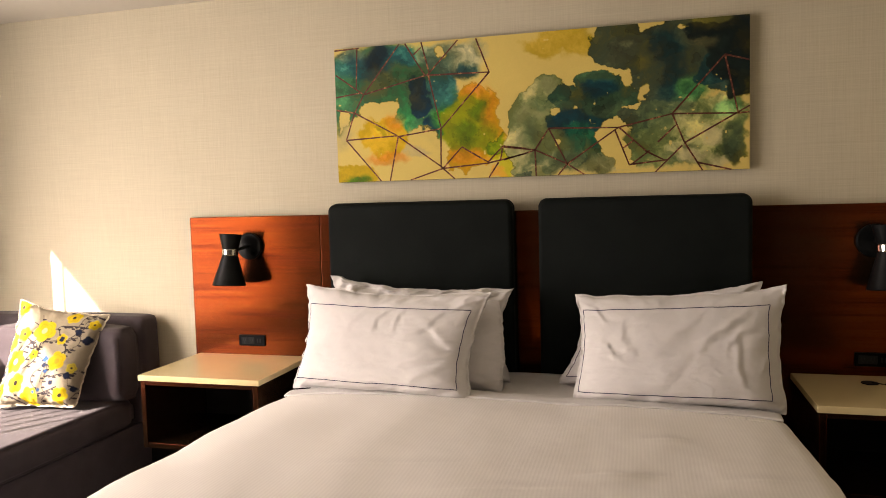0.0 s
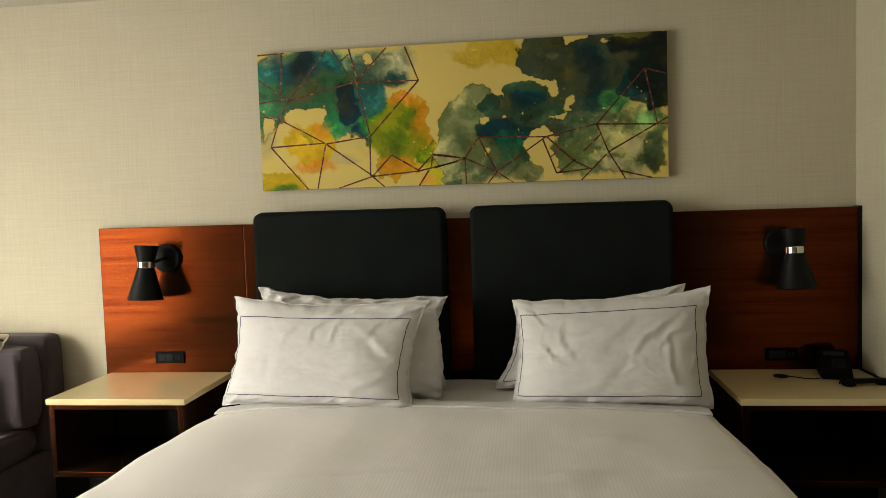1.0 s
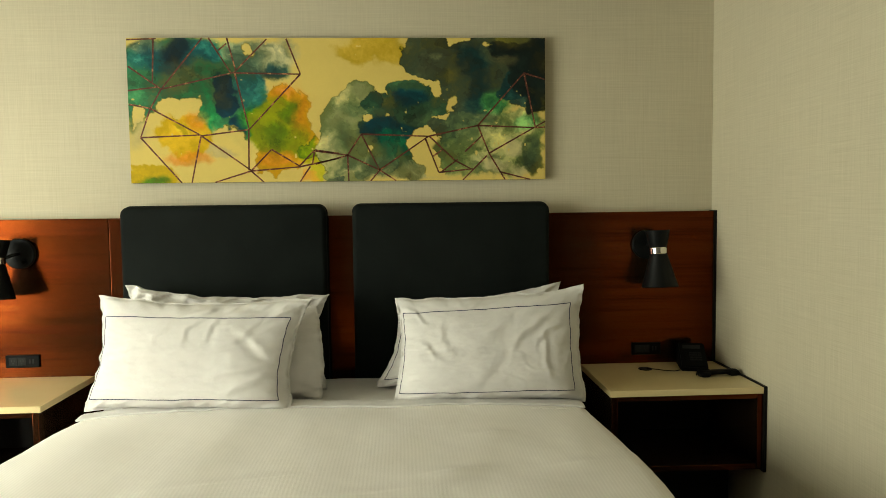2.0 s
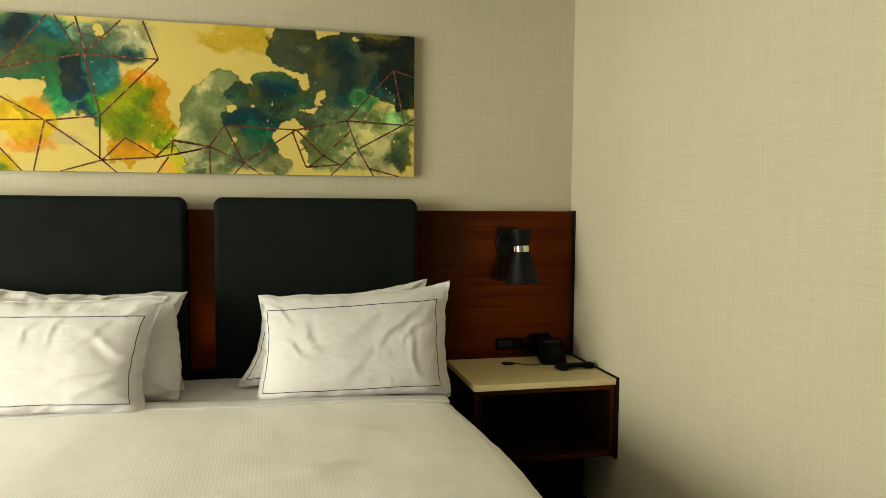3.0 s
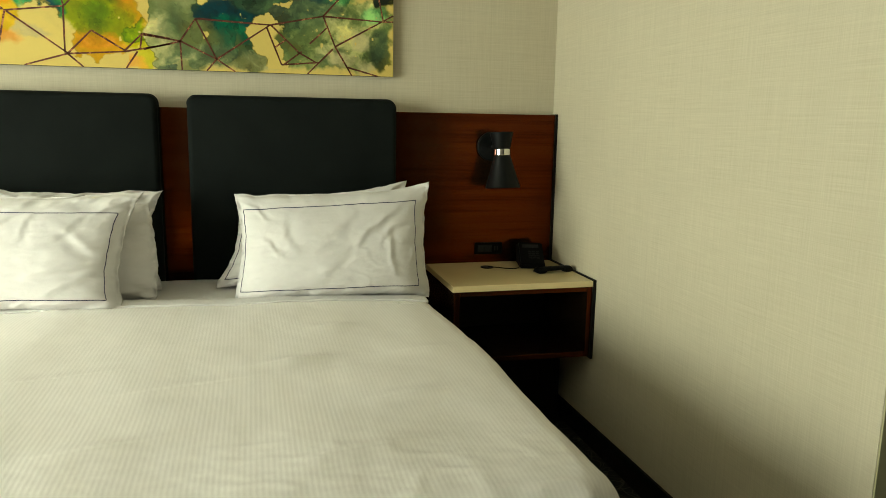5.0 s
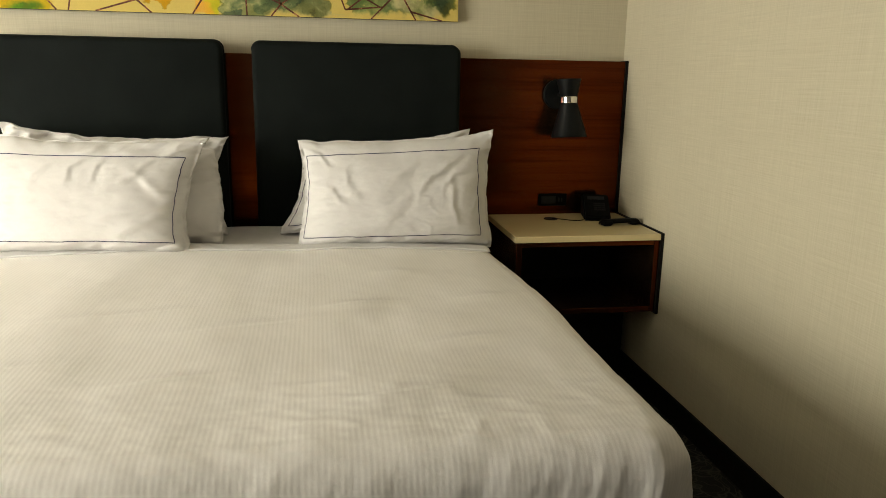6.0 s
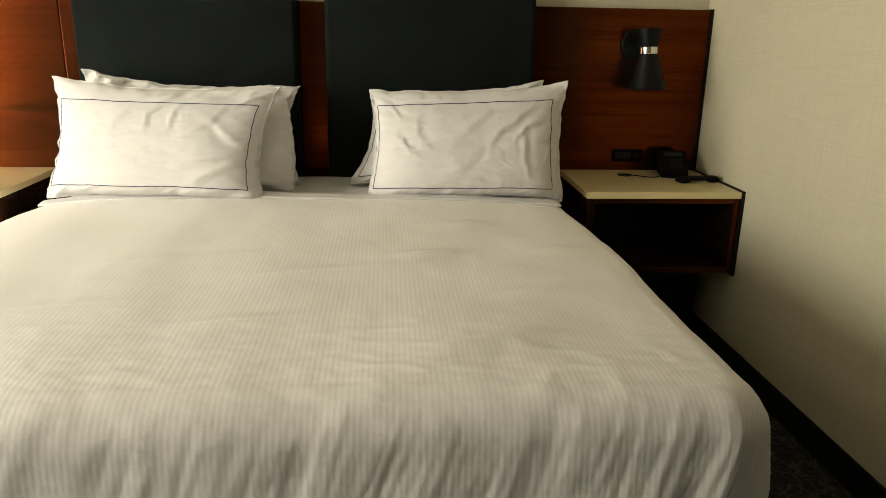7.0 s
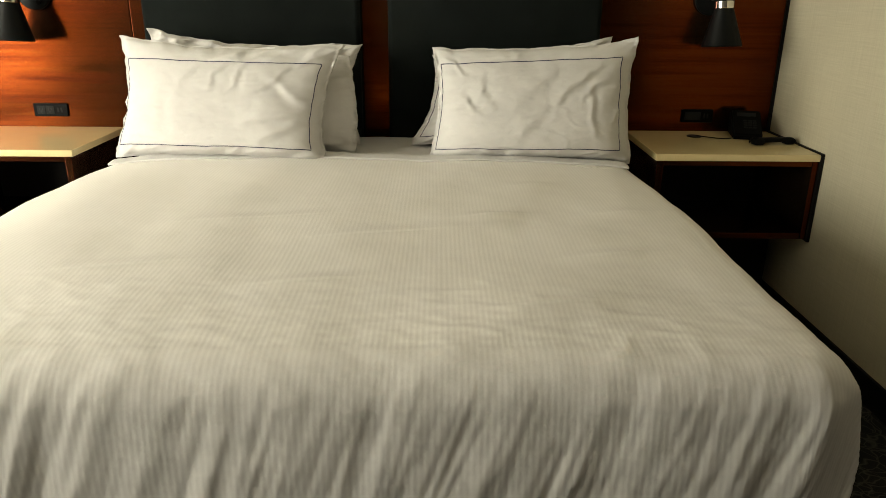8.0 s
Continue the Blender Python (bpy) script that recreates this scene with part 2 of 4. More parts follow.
def tube(points, r, sides=8, closed=False):
    """A round tube along a list of points."""
    bm = bmesh.new()
    pts = [Vector(p) for p in points]
    rings = []
    n = len(pts)
    for i, p in enumerate(pts):
        a, b = (pts[i - 1] if i or closed else pts[i]), (pts[(i + 1) % n] if i < n - 1 or closed else pts[i])
        d = (b - a).normalized()
        side = d.cross(Vector((0.31, 0.2, 0.93))).normalized()
        up = side.cross(d)
        rings.append([bm.verts.new(p + r * (math.cos(t) * side + math.sin(t) * up)) for t in (2 * math.pi * k / sides for k in range(sides))])
    pairs = list(zip(rings, rings[1:])) + ([(rings[-1], rings[0])] if closed else [])
    for a, b in pairs:
        for k in range(sides):
            bm.faces.new((a[k], a[(k + 1) % sides], b[(k + 1) % sides], b[k]))
    if not closed:
        bm.faces.new(rings[0][::-1])
        bm.faces.new(rings[-1])
    bmesh.ops.recalc_face_normals(bm, faces=bm.faces)
    return bm


def soft_box(x0, x1, y0, y1, z0, z1, r, puff=0.0, cuts=14, rough=0.0, seed=0):
    """An upholstered block: rounded edges, faces that swell, slight unevenness."""
    bm = bmesh.new()
    bmesh.ops.create_cube(bm, size=2.0)
    bmesh.ops.subdivide_edges(bm, edges=bm.edges[:], cuts=cuts, use_grid_fill=True)
    c = Vector(((x0 + x1) / 2, (y0 + y1) / 2, (z0 + z1) / 2))
    h = Vector(((x1 - x0) / 2, (y1 - y0) / 2, (z1 - z0) / 2))
    for v in bm.verts:
        q = v.co.copy()
        # crowd the vertices towards the edges
        q = Vector([math.copysign(abs(a) ** 0.6, a) for a in q])
        p = Vector((q.x * h.x, q.y * h.y, q.z * h.z))
        core = Vector([max(-(k - r), min(k - r, a)) for a, k in zip(p, h)])
        d = p - core
        if d.length > 1e-6:
            p = core + d.normalized() * min(d.length, r) if sum(abs(a) > 1e-6 for a in d) > 1 else core + d.normalized() * r
        n = d.normalized() if d.length > 1e-6 else Vector((0, 0, 0))
        fall = 1.0
        for a, k in zip(q, (0, 1, 2)):
            if abs(n[k]) < 0.7:
                fall *= max(0.0, 1 - a * a)
        p += n * puff * fall
        if rough:
            p += n * rough * noise.fractal((p + c) * 5 + Vector((seed, 0, 0)), 1, 2, 3)
        v.co = p + c
    bmesh.ops.recalc_face_normals(bm, faces=bm.faces)
    return bm


def sheet(nu, nv, f, uvf=None):
    """A grid surface: f(u, v) with u, v in 0..1; uvf gives its cloth coordinates."""
    bm = bmesh.new()
    vs = [[bm.verts.new(f(i / nu, j / nv)) for j in range(nv + 1)] for i in range(nu + 1)]
    lay = bm.loops.layers.uv.new("UVMap") if uvf else None
    for i in range(nu):
        for j in range(nv):
            fc = bm.faces.new((vs[i][j], vs[i + 1][j], vs[i + 1][j + 1], vs[i][j + 1]))
            if uvf:
                for lp, (a, b) in zip(fc.loops, ((i, j), (i + 1, j), (i + 1, j + 1), (i, j + 1))):
                    lp[lay].uv = uvf(a / nu, b / nv)
    return bm


def structure(name, bm, mat, label, category):
    return tagged(part(name, bm, mat), label, category, kind="structure")


# ---- the room ----
T = 0.12
structure("floor", box(WALL_L - T, 2.3, WALL_F - T, WALL_B + T, -0.08, 0.0, 0), M_CARPET, "dark grey carpet with a pale scribbled line pattern", "floor")
structure("ceiling", box(WALL_L - T, 2.3, WALL_F - T, WALL_B + T, CEIL, CEIL + 0.1, 0), M_CEIL, "smooth cream white painted ceiling", "ceiling")
structure("wall_north", box(WALL_L - T, 2.3, WALL_B, WALL_B + T, 0.0, CEIL, 0), M_WALL, "beige woven wallpaper wall behind the bed", "wall")
structure("wall_south", box(WALL_L - T, 2.3, WALL_F - T, WALL_F, 0.0, CEIL, 0), M_SOUTH, "plain brown wall out of view, darkened to bounce little light", "wall")
END = 1.41
structure("wall_east", box(WALL_R, WALL_R + 0.054, END, WALL_B, 0.0, CEIL, 0.002), M_WALL, "beige woven wallpaper wall beside the bed", "wall")
structure("wall_east_outer", box(2.3, 2.3 + T, WALL_F - T, WALL_B + T, 0.0, CEIL, 0), M_PASSAGE, "plain brown passage side wall, darkened to bounce little light", "wall")
west = bmesh.new()
box(WALL_L - T, WALL_L, WALL_F, WIN_Y0, 0, CEIL, 0, bm=west)
box(WALL_L - T, WALL_L, WIN_Y1, WALL_B, 0, CEIL, 0, bm=west)
box(WALL_L - T, WALL_L, WIN_Y0, WIN_Y1, 0, WIN_Z0, 0, bm=west)
box(WALL_L - T, WALL_L, WIN_Y0, WIN_Y1, WIN_Z1, CEIL, 0, bm=west)
structure("wall_west", west, M_PLAIN, "plain beige painted wall with a wide window", "wall")
ground = structure("ground", box(-60, -5, -60, 60, -9.2, -9.0, 0), M_PLAIN, "pale ground far below the window", "ground")

win = thing("window_1", (WALL_L - 0.07, (WIN_Y0 + WIN_Y1) / 2, WIN_Z0), "wide dark-framed window with sunlit glass", "window", kind="structure")
XW0, XW1 = WALL_L - 0.10, WALL_L - 0.05
for nm, a in (("window_sill", (WALL_L - 0.11, WALL_L + 0.03, WIN_Y0, WIN_Y1, WIN_Z0, WIN_Z0 + 0.025)),
              ("window_head", (XW0, XW1, WIN_Y0, WIN_Y1, WIN_Z1 - 0.05, WIN_Z1)),
              ("window_jamb", (XW0, XW1, WIN_Y0, WIN_Y0 + 0.05, WIN_Z0 + 0.025, WIN_Z1 - 0.05)),
              ("window_jamb", (XW0, XW1, WIN_Y1 - 0.04, WIN_Y1, WIN_Z0 + 0.025, WIN_Z1 - 0.05))):
    part(nm, box(*a, 0.003), M_WINDOW, win)
# unseen bars, added so that their shadows streak the sun on sofa and wall
STREAK_MULL = (2.105, 1.45, 1.22, 1.05, 0.86, 0.70, 0.52)
for y in STREAK_MULL:
    part("streak_mullion", box(XW0 + 0.018, XW1 - 0.018, y - 0.009, y + 0.009, WIN_Z0 + 0.025, WIN_Z1 - 0.05, 0.003), M_WINDOW, win)
edges = [WIN_Y0 + 0.05] + sorted(STREAK_MULL) + [WIN_Y1 - 0.04]
for y0, y1 in zip(edges, edges[1:]):
    pane = part("pane", box(WALL_L - 0.085, WALL_L - 0.079, y0 + 0.018, y1 - 0.018, WIN_Z0 + 0.03, WIN_Z1 - 0.055, 0), M_GLASS, win)
    pane.visible_shadow = False

# an unseen slab, added outside to keep the sun off the window's upper part
structure("sun_cutoff_slab", box(-4.40, WALL_L - T - 0.002, -6, 6, 2.60, 2.75, 0.005), M_PLAIN, "plain slab added out of view to keep sun off the window's upper part", "ledge")

# skirting along the walls
structure("baseboard_east", box(WALL_R - 0.014, WALL_R - 0.0005, END + 0.002, WALL_B - 0.002, 0.0, 0.10, 0.003), M_SKIRT, "dark skirting board along the side wall", "baseboard")
structure("baseboard_north", box(WALL_L + 0.002, WALL_R - 0.016, WALL_B - 0.014, WALL_B - 0.0005, 0.0, 0.10, 0.003), M_SKIRT, "dark skirting board behind the bed", "baseboard")

# the end of the side wall: a painted edge, a black post and the wall of the passage beyond
structure("trim_1", box(WALL_R + 0.001, WALL_R + 0.054, END - 0.006, END - 0.0005, 0.0, CEIL - 0.001, 0.001), M_FRAME, "olive beige painted edge strip of the wall", "trim")
structure("trim_2", box(WALL_R + 0.0545, WALL_R + 0.108, END - 0.012, END + 0.05, 0.0, CEIL - 0.001, 0.002), M_BLACK, "black door post at the wall end", "trim")
structure("wall_passage", box(WALL_R + 0.1085, 2.3, END, END + T, 0.0, CEIL, 0.002), M_WALL, "plain beige painted wall of the passage", "wall")


# ---- bed wall: wood panels, headboards, picture ----
PAN_Y, PAN_TOP = 3.36, 1.42
panels = thing("wall_panel", (-0.54, PAN_Y + 0.03, 0.30), "polished reddish wood wall panel behind the bed", "wall panel")
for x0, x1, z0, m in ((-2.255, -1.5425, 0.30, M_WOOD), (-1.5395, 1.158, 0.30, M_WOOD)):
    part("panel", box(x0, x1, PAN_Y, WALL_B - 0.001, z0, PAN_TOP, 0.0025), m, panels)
part("end_strip", box(1.1585, WALL_R - 0.0006, PAN_Y - 0.004, WALL_B - 0.001, 0.30, PAN_TOP + 0.003, 0.001), M_BLACK, panels, "black edge strip")
# support carried on past the panel's left end as shade below the nightstand
part("shade_foot_rail", box(-2.62, 1.1, PAN_Y + 0.01, WALL_B - 0.016, 0.0, 0.2995, 0.002), M_BLACK, panels, "dark recessed support, run on left as shade below the nightstand")


def headboard(x0, x1, label):
    """An upholstered board: rounded top corners, soft edge, a slight swell and a welt along the side."""
    y0, y1, z0, z1, r = 3.287, PAN_Y - 0.001, 0.56, 1.468, 0.036
    cx, w, h = (x0 + x1) / 2, x1 - x0, z1 - z0
    root = thing("headboard", (cx, y1, z0), label, "headboard", "headboards above the bed")

    def outline(inset, n=10):
        a, b, rr = x0 + inset, x1 - inset, max(0.004, r - inset)
        pts = [(a, z0 + inset), (b, z0 + inset)]
        top = z1 - inset
        pts += [(b - rr + rr * math.cos(t), top - rr + rr * math.sin(t)) for t in (math.pi / 2 * k / n for k in range(n + 1))]
        pts += [(a + rr - rr * math.sin(t), top - rr + rr * math.cos(t)) for t in (math.pi / 2 * k / n for k in range(n + 1))]
        return pts

    bm = bmesh.new()
    rings = []
    e = 0.022
    for k in range(7):
        t = math.pi / 2 * k / 6
        rings.append([bm.verts.new((x, y0 + e * (1 - math.sin(t)), z)) for x, z in outline(e * (1 - math.cos(t)) if k else 0.0)])
    back = [bm.verts.new((x, y1, z)) for x, z in outline(0.0)]
    for a, b in [(back, rings[0])] + list(zip(rings, rings[1:])):
        for i in range(len(a)):
            bm.faces.new((a[i], a[(i + 1) % len(a)], b[(i + 1) % len(a)], b[i]))
    bm.faces.new(rings[-1])
    bm.faces.new(back[::-1])
    bmesh.ops.recalc_face_normals(bm, faces=bm.faces)
    part("cushion", bm, M_HEAD, root)
    welt = [(x, y1 - 0.020, z) for x, z in outline(-0.001)][1:]
    part("welt", tube(welt, 0.0035, 6), M_HEAD, root)
    part("mounting_leg", box(x0 + 0.1, x1 - 0.1, y0 + 0.02, y1 - 0.002, 0.0, z0 - 0.0005, 0.003), M_BLACK, root)


headboard(-1.468, -0.592, "tall charcoal upholstered headboard cushion with rounded corners")
headboard(-0.478, 0.389, "tall charcoal upholstered headboard cushion beside the dark panel")

# -- the painting --
AX0, AX1, AZ0, AZ1, AY = -1.444, 0.388, 1.572, 2.20, 3.385
NU, NV = 720, 248
GU, GV = np.meshgrid(np.linspace(0, 1, NU + 1), np.linspace(0, 1, NV + 1), indexing="ij")
RNG = np.random.RandomState(7)


def field(u, v, cells, octaves=4, gain=0.5, aspect=2.92):
    """Smooth random values over a sheet, about -1 to 1."""
    total, amp, norm = np.zeros_like(u), 1.0, 0.0
    for o in range(octaves):
        n = int(cells * 2 ** o)
        nx, ny = int(n * aspect) + 3, n + 3
        g = RNG.rand(nx, ny) * 2 - 1
        a, b = np.clip(u, 0, 1) * (nx - 2.001), np.clip(v, 0, 1) * (ny - 2.001)
        i, j = a.astype(int), b.astype(int)
        fa, fb = a - i, b - j
        fa, fb = fa * fa * (3 - 2 * fa), fb * fb * (3 - 2 * fb)
        s = (g[i, j] * (1 - fa) + g[i + 1, j] * fa) * (1 - fb) + (g[i, j + 1] * (1 - fa) + g[i + 1, j + 1] * fa) * fb
        total += s * amp
        norm += amp
        amp *= gain
    return total / norm


CREAM = (0.66, 0.51, 0.14)
WU, WV = field(GU, GV, 4, 6, 0.60), field(GU, GV, 4, 6, 0.60)
CLOUD, GRAIN = field(np.clip(GU + 0.05 * WU, 0, 1), np.clip(GV + 0.12 * WV, 0, 1), 3, 6, 0.66), field(GU, GV, 20, 4, 0.7)
ART = np.ones((NU + 1, NV + 1, 3)) * np.array(CREAM) * (1 + 0.07 * CLOUD[..., None])


def wash(color, soft, strength, *pools):
    """One wash of watercolour over several joined pools (u, v, radius u, radius v): ragged edge, dried rim, uneven tone."""
    d = np.full_like(GU, 9.0)
    for u, v, ru, rv in pools:
        k = np.hypot((GU - u + 0.040 * WU) / ru, (GV - v + 0.115 * WV) / rv)
        d = np.minimum(d, 1 + (k - 1) * min(1.0, ru / 0.05))
    mask = np.clip((1.0 + soft * 0.5 - d) / soft, 0, 1)
    mask = mask * mask * (3 - 2 * mask)
    pale = color is CREAM
    before = ART.copy()
    lay = strength * mask * np.clip(1.0 + (0.0 if pale else 0.5) * CLOUD + 0.05 * GRAIN, 0, 1)
    vary = 0.06 if pale else 0.5 if max(color) > 0.3 else 2.3
    tone = np.array(color) * np.exp(vary * CLOUD + (0.02 if pale else 0.18) * GRAIN)[..., None]
    if vary > 2:
        # thin washes turn warmer, thick ones towards teal
        tone = tone * np.exp(CLOUD[..., None] * np.array((0.7, 0.1, -0.5)))
    ART[:] = ART * (1 - lay[..., None]) + np.clip(tone, 0.003, 0.8) * lay[..., None]
    if soft < 0.2:
        change = np.clip(np.abs(before - np.array(color)).sum(axis=2) / 0.5 - 0.35, 0, 1)
        rim = np.exp(-((d - 0.99) / 0.020) ** 2) * 0.55 * change
        ART[:] = ART * (1 - rim[..., None])


wash((0.035, 0.15, 0.085), 0.25, 0.95, (0.086, 0.18, 0.1, 0.211), (0.188, 0.294, 0.101, 0.277), (0.086, 0.367, 0.078, 0.117), (0.255, 0.536, 0.058, 0.183), (0.03, 0.3, 0.06, 0.3), (0.17, 0.42, 0.1, 0.22), (0.26, 0.3, 0.06, 0.3))
wash((0.16, 0.2, 0.14), 0.5, 0.85, (0.312, 0.114, 0.089, 0.125), (0.034, 0.039, 0.04, 0.059))
wash((0.02, 0.09, 0.11), 0.6, 0.85, (0.086, 0.145, 0.095, 0.106), (0.18, 0.107, 0.042, 0.093))
wash((0.006, 0.02, 0.032), 0.5, 0.95, (0.112, 0.092, 0.036, 0.098))
wash((0.05, 0.27, 0.1), 0.7, 0.8, (0.159, 0.427, 0.047, 0.104), (0.197, 0.527, 0.029, 0.115), (0.205, 0.263, 0.033, 0.042))
wash((0.05, 0.17, 0.18), 0.35, 0.8, (0.28, 0.369, 0.028, 0.125), (0.304, 0.283, 0.02, 0.068))
wash((0.012, 0.06, 0.075), 0.6, 0.9, (0.353, 0.209, 0.034, 0.054))
wash((0.008, 0.032, 0.06), 0.14, 0.96, (0.224, 0.352, 0.028, 0.092), (0.235, 0.475, 0.023, 0.103), (0.26, 0.651, 0.016, 0.096))
wash((0.07, 0.3, 0.04), 0.7, 0.7, (0.292, 0.565, 0.02, 0.114))
wash(CREAM, 0.05, 1, (0.112, 0.513, 0.045, 0.061), (0.138, 0.466, 0.015, 0.033), (0.077, 0.577, 0.024, 0.052), (0.034, 0.547, 0.019, 0.052))
wash(CREAM, 0.1, 0.95, (0.23, 0.796, 0.062, 0.161), (0.06, 0.763, 0.044, 0.118), (0.18, 0.894, 0.051, 0.116))
wash((0.36, 0.31, 0.17), 0.6, 0.55, (0.197, 0.781, 0.038, 0.046), (0.034, 0.665, 0.022, 0.095))
wash((0.60, 0.38, 0.004), 0.2, 0.95, (0.146, 0.704, 0.044, 0.168), (0.103, 0.675, 0.034, 0.105))
wash((0.68, 0.24, 0.02), 0.7, 0.75, (0.146, 0.862, 0.047, 0.051), (0.159, 0.567, 0.021, 0.046))
wash((0.22, 0.19, 0.01), 0.2, 0.85, (0.125, 0.631, 0.019, 0.042))
wash((0.56, 0.37, 0.004), 0.25, 0.95, (0.047, 0.962, 0.066, 0.076))
wash((0.04, 0.13, 0.012), 0.6, 0.9, (0.051, 0.986, 0.028, 0.038))
wash(CREAM, 0.05, 1, (0.287, 0.067, 0.008, 0.05))
wash((0.58, 0.30, 0.010), 0.14, 0.96, (0.359, 0.395, 0.042, 0.101), (0.353, 0.62, 0.058, 0.181), (0.4, 0.56, 0.028, 0.157), (0.345, 0.822, 0.052, 0.09), (0.385, 0.72, 0.055, 0.2), (0.35, 0.85, 0.07, 0.12), (0.405, 0.55, 0.022, 0.22))
wash((0.30, 0.31, 0.004), 0.3, 0.95, (0.353, 0.575, 0.042, 0.158), (0.385, 0.625, 0.032, 0.135), (0.34, 0.62, 0.055, 0.24), (0.375, 0.7, 0.04, 0.16))
wash((0.17, 0.24, 0.004), 0.6, 0.85, (0.345, 0.664, 0.036, 0.09), (0.377, 0.489, 0.024, 0.067))
wash((0.68, 0.25, 0.03), 0.7, 0.75, (0.345, 0.833, 0.048, 0.05), (0.407, 0.494, 0.011, 0.112), (0.361, 0.339, 0.028, 0.036))
wash((0.48, 0.44, 0.006), 0.2, 0.9, (0.448, 0.88, 0.022, 0.134), (0.424, 0.81, 0.024, 0.089))
wash((0.09, 0.15, 0.008), 0.16, 0.9, (0.438, 0.745, 0.016, 0.094), (0.416, 0.786, 0.017, 0.049))
wash((0.66, 0.32, 0.03), 0.4, 0.8, (0.444, 0.705, 0.006, 0.049), (0.424, 0.966, 0.024, 0.031))
wash(CREAM, 0.08, 0.95, (0.377, 0.961, 0.032, 0.049), (0.312, 0.966, 0.024, 0.045))
wash((0.50, 0.33, 0.02), 0.45, 0.8, (0.585, 0.078, 0.071, 0.083), (0.54, 0.067, 0.053, 0.055))
wash((0.24, 0.26, 0.12), 0.08, 0.95, (0.547, 0.453, 0.054, 0.145), (0.494, 0.531, 0.035, 0.097), (0.525, 0.647, 0.072, 0.176), (0.494, 0.797, 0.054, 0.166), (0.585, 0.809, 0.06, 0.185))
wash((0.34, 0.33, 0.16), 0.7, 0.75, (0.517, 0.601, 0.034, 0.11), (0.479, 0.772, 0.027, 0.111), (0.547, 0.376, 0.03, 0.044))
wash((0.15, 0.18, 0.09), 0.7, 0.7, (0.547, 0.519, 0.038, 0.066), (0.509, 0.733, 0.023, 0.099))
wash((0.028, 0.07, 0.045), 0.07, 0.97, (0.666, 0.378, 0.05, 0.108), (0.622, 0.499, 0.065, 0.098), (0.695, 0.48, 0.064, 0.124), (0.747, 0.511, 0.028, 0.085), (0.629, 0.641, 0.081, 0.104), (0.7, 0.5, 0.07, 0.12), (0.6, 0.47, 0.05, 0.09))
wash((0.008, 0.045, 0.062), 0.5, 0.92, (0.666, 0.41, 0.036, 0.065), (0.629, 0.674, 0.074, 0.082), (0.681, 0.757, 0.036, 0.086))
wash((0.03, 0.19, 0.1), 0.6, 0.85, (0.644, 0.795, 0.033, 0.091), (0.615, 0.747, 0.03, 0.054), (0.66, 0.82, 0.06, 0.1))
wash((0.1, 0.14, 0.08), 0.7, 0.6, (0.585, 0.547, 0.037, 0.044), (0.702, 0.567, 0.036, 0.043))
wash((0.3, 0.3, 0.15), 0.5, 0.85, (0.57, 0.927, 0.09, 0.092), (0.681, 0.95, 0.065, 0.075))
wash((0.055, 0.07, 0.05), 0.06, 0.97, (0.735, 0.147, 0.06, 0.132), (0.802, 0.247, 0.077, 0.232), (0.905, 0.187, 0.101, 0.228), (0.836, 0.465, 0.055, 0.147), (0.781, 0.623, 0.063, 0.085), (0.96, 0.1, 0.1, 0.2), (0.7, 0.06, 0.06, 0.13))
wash((0.12, 0.11, 0.065), 0.7, 0.8, (0.738, 0.148, 0.039, 0.085), (0.898, 0.144, 0.027, 0.062))
wash((0.012, 0.045, 0.05), 0.6, 0.9, (0.826, 0.379, 0.025, 0.21), (0.816, 0.166, 0.035, 0.105))
wash((0.16, 0.20, 0.09), 0.22, 0.93, (0.878, 0.785, 0.116, 0.187), (0.802, 0.816, 0.077, 0.169), (0.932, 0.648, 0.074, 0.144))
wash((0.13, 0.16, 0.09), 0.6, 0.75, (0.816, 0.629, 0.056, 0.084), (0.857, 0.886, 0.041, 0.084))
wash((0.06, 0.19, 0.08), 0.6, 0.85, (0.871, 0.44, 0.034, 0.1), (0.952, 0.59, 0.033, 0.051))
wash((0.015, 0.05, 0.055), 0.12, 0.93, (0.905, 0.343, 0.034, 0.07), (0.935, 0.432, 0.033, 0.058))
wash((0.006, 0.013, 0.013), 0.16, 0.98, (0.958, 0.2, 0.056, 0.216), (0.972, 0.449, 0.034, 0.082), (0.925, 0.089, 0.06, 0.093), (0.985, 0.2, 0.05, 0.32))
wash((0.09, 0.085, 0.05), 0.6, 0.75, (0.898, 0.186, 0.027, 0.046))
wash((0.44, 0.39, 0.19), 0.5, 0.75, (0.922, 0.77, 0.03, 0.062), (0.878, 0.91, 0.031, 0.052), (0.938, 0.938, 0.027, 0.041))
wash((0.075, 0.095, 0.055), 0.25, 0.9, (0.975, 0.839, 0.028, 0.154), (0.958, 0.735, 0.017, 0.062))
wash(CREAM, 0.05, 1, (0.728, 0.333, 0.016, 0.064), (0.708, 0.295, 0.014, 0.019))
wash(CREAM, 0.05, 1, (0.774, 0.457, 0.01, 0.072), (0.763, 0.556, 0.018, 0.019), (0.738, 0.569, 0.01, 0.011))
wash(CREAM, 0.05, 1, (0.699, 0.727, 0.027, 0.094), (0.72, 0.826, 0.033, 0.117), (0.735, 0.945, 0.027, 0.047))
wash(CREAM, 0.06, 1, (0.574, 0.604, 0.02, 0.024))
wash(CREAM, 0.06, 1, (0.621, 0.586, 0.006, 0.017))
wash(CREAM, 0.06, 1, (0.571, 0.776, 0.007, 0.017))
wash(CREAM, 0.06, 1, (0.861, 0.073, 0.007, 0.015))
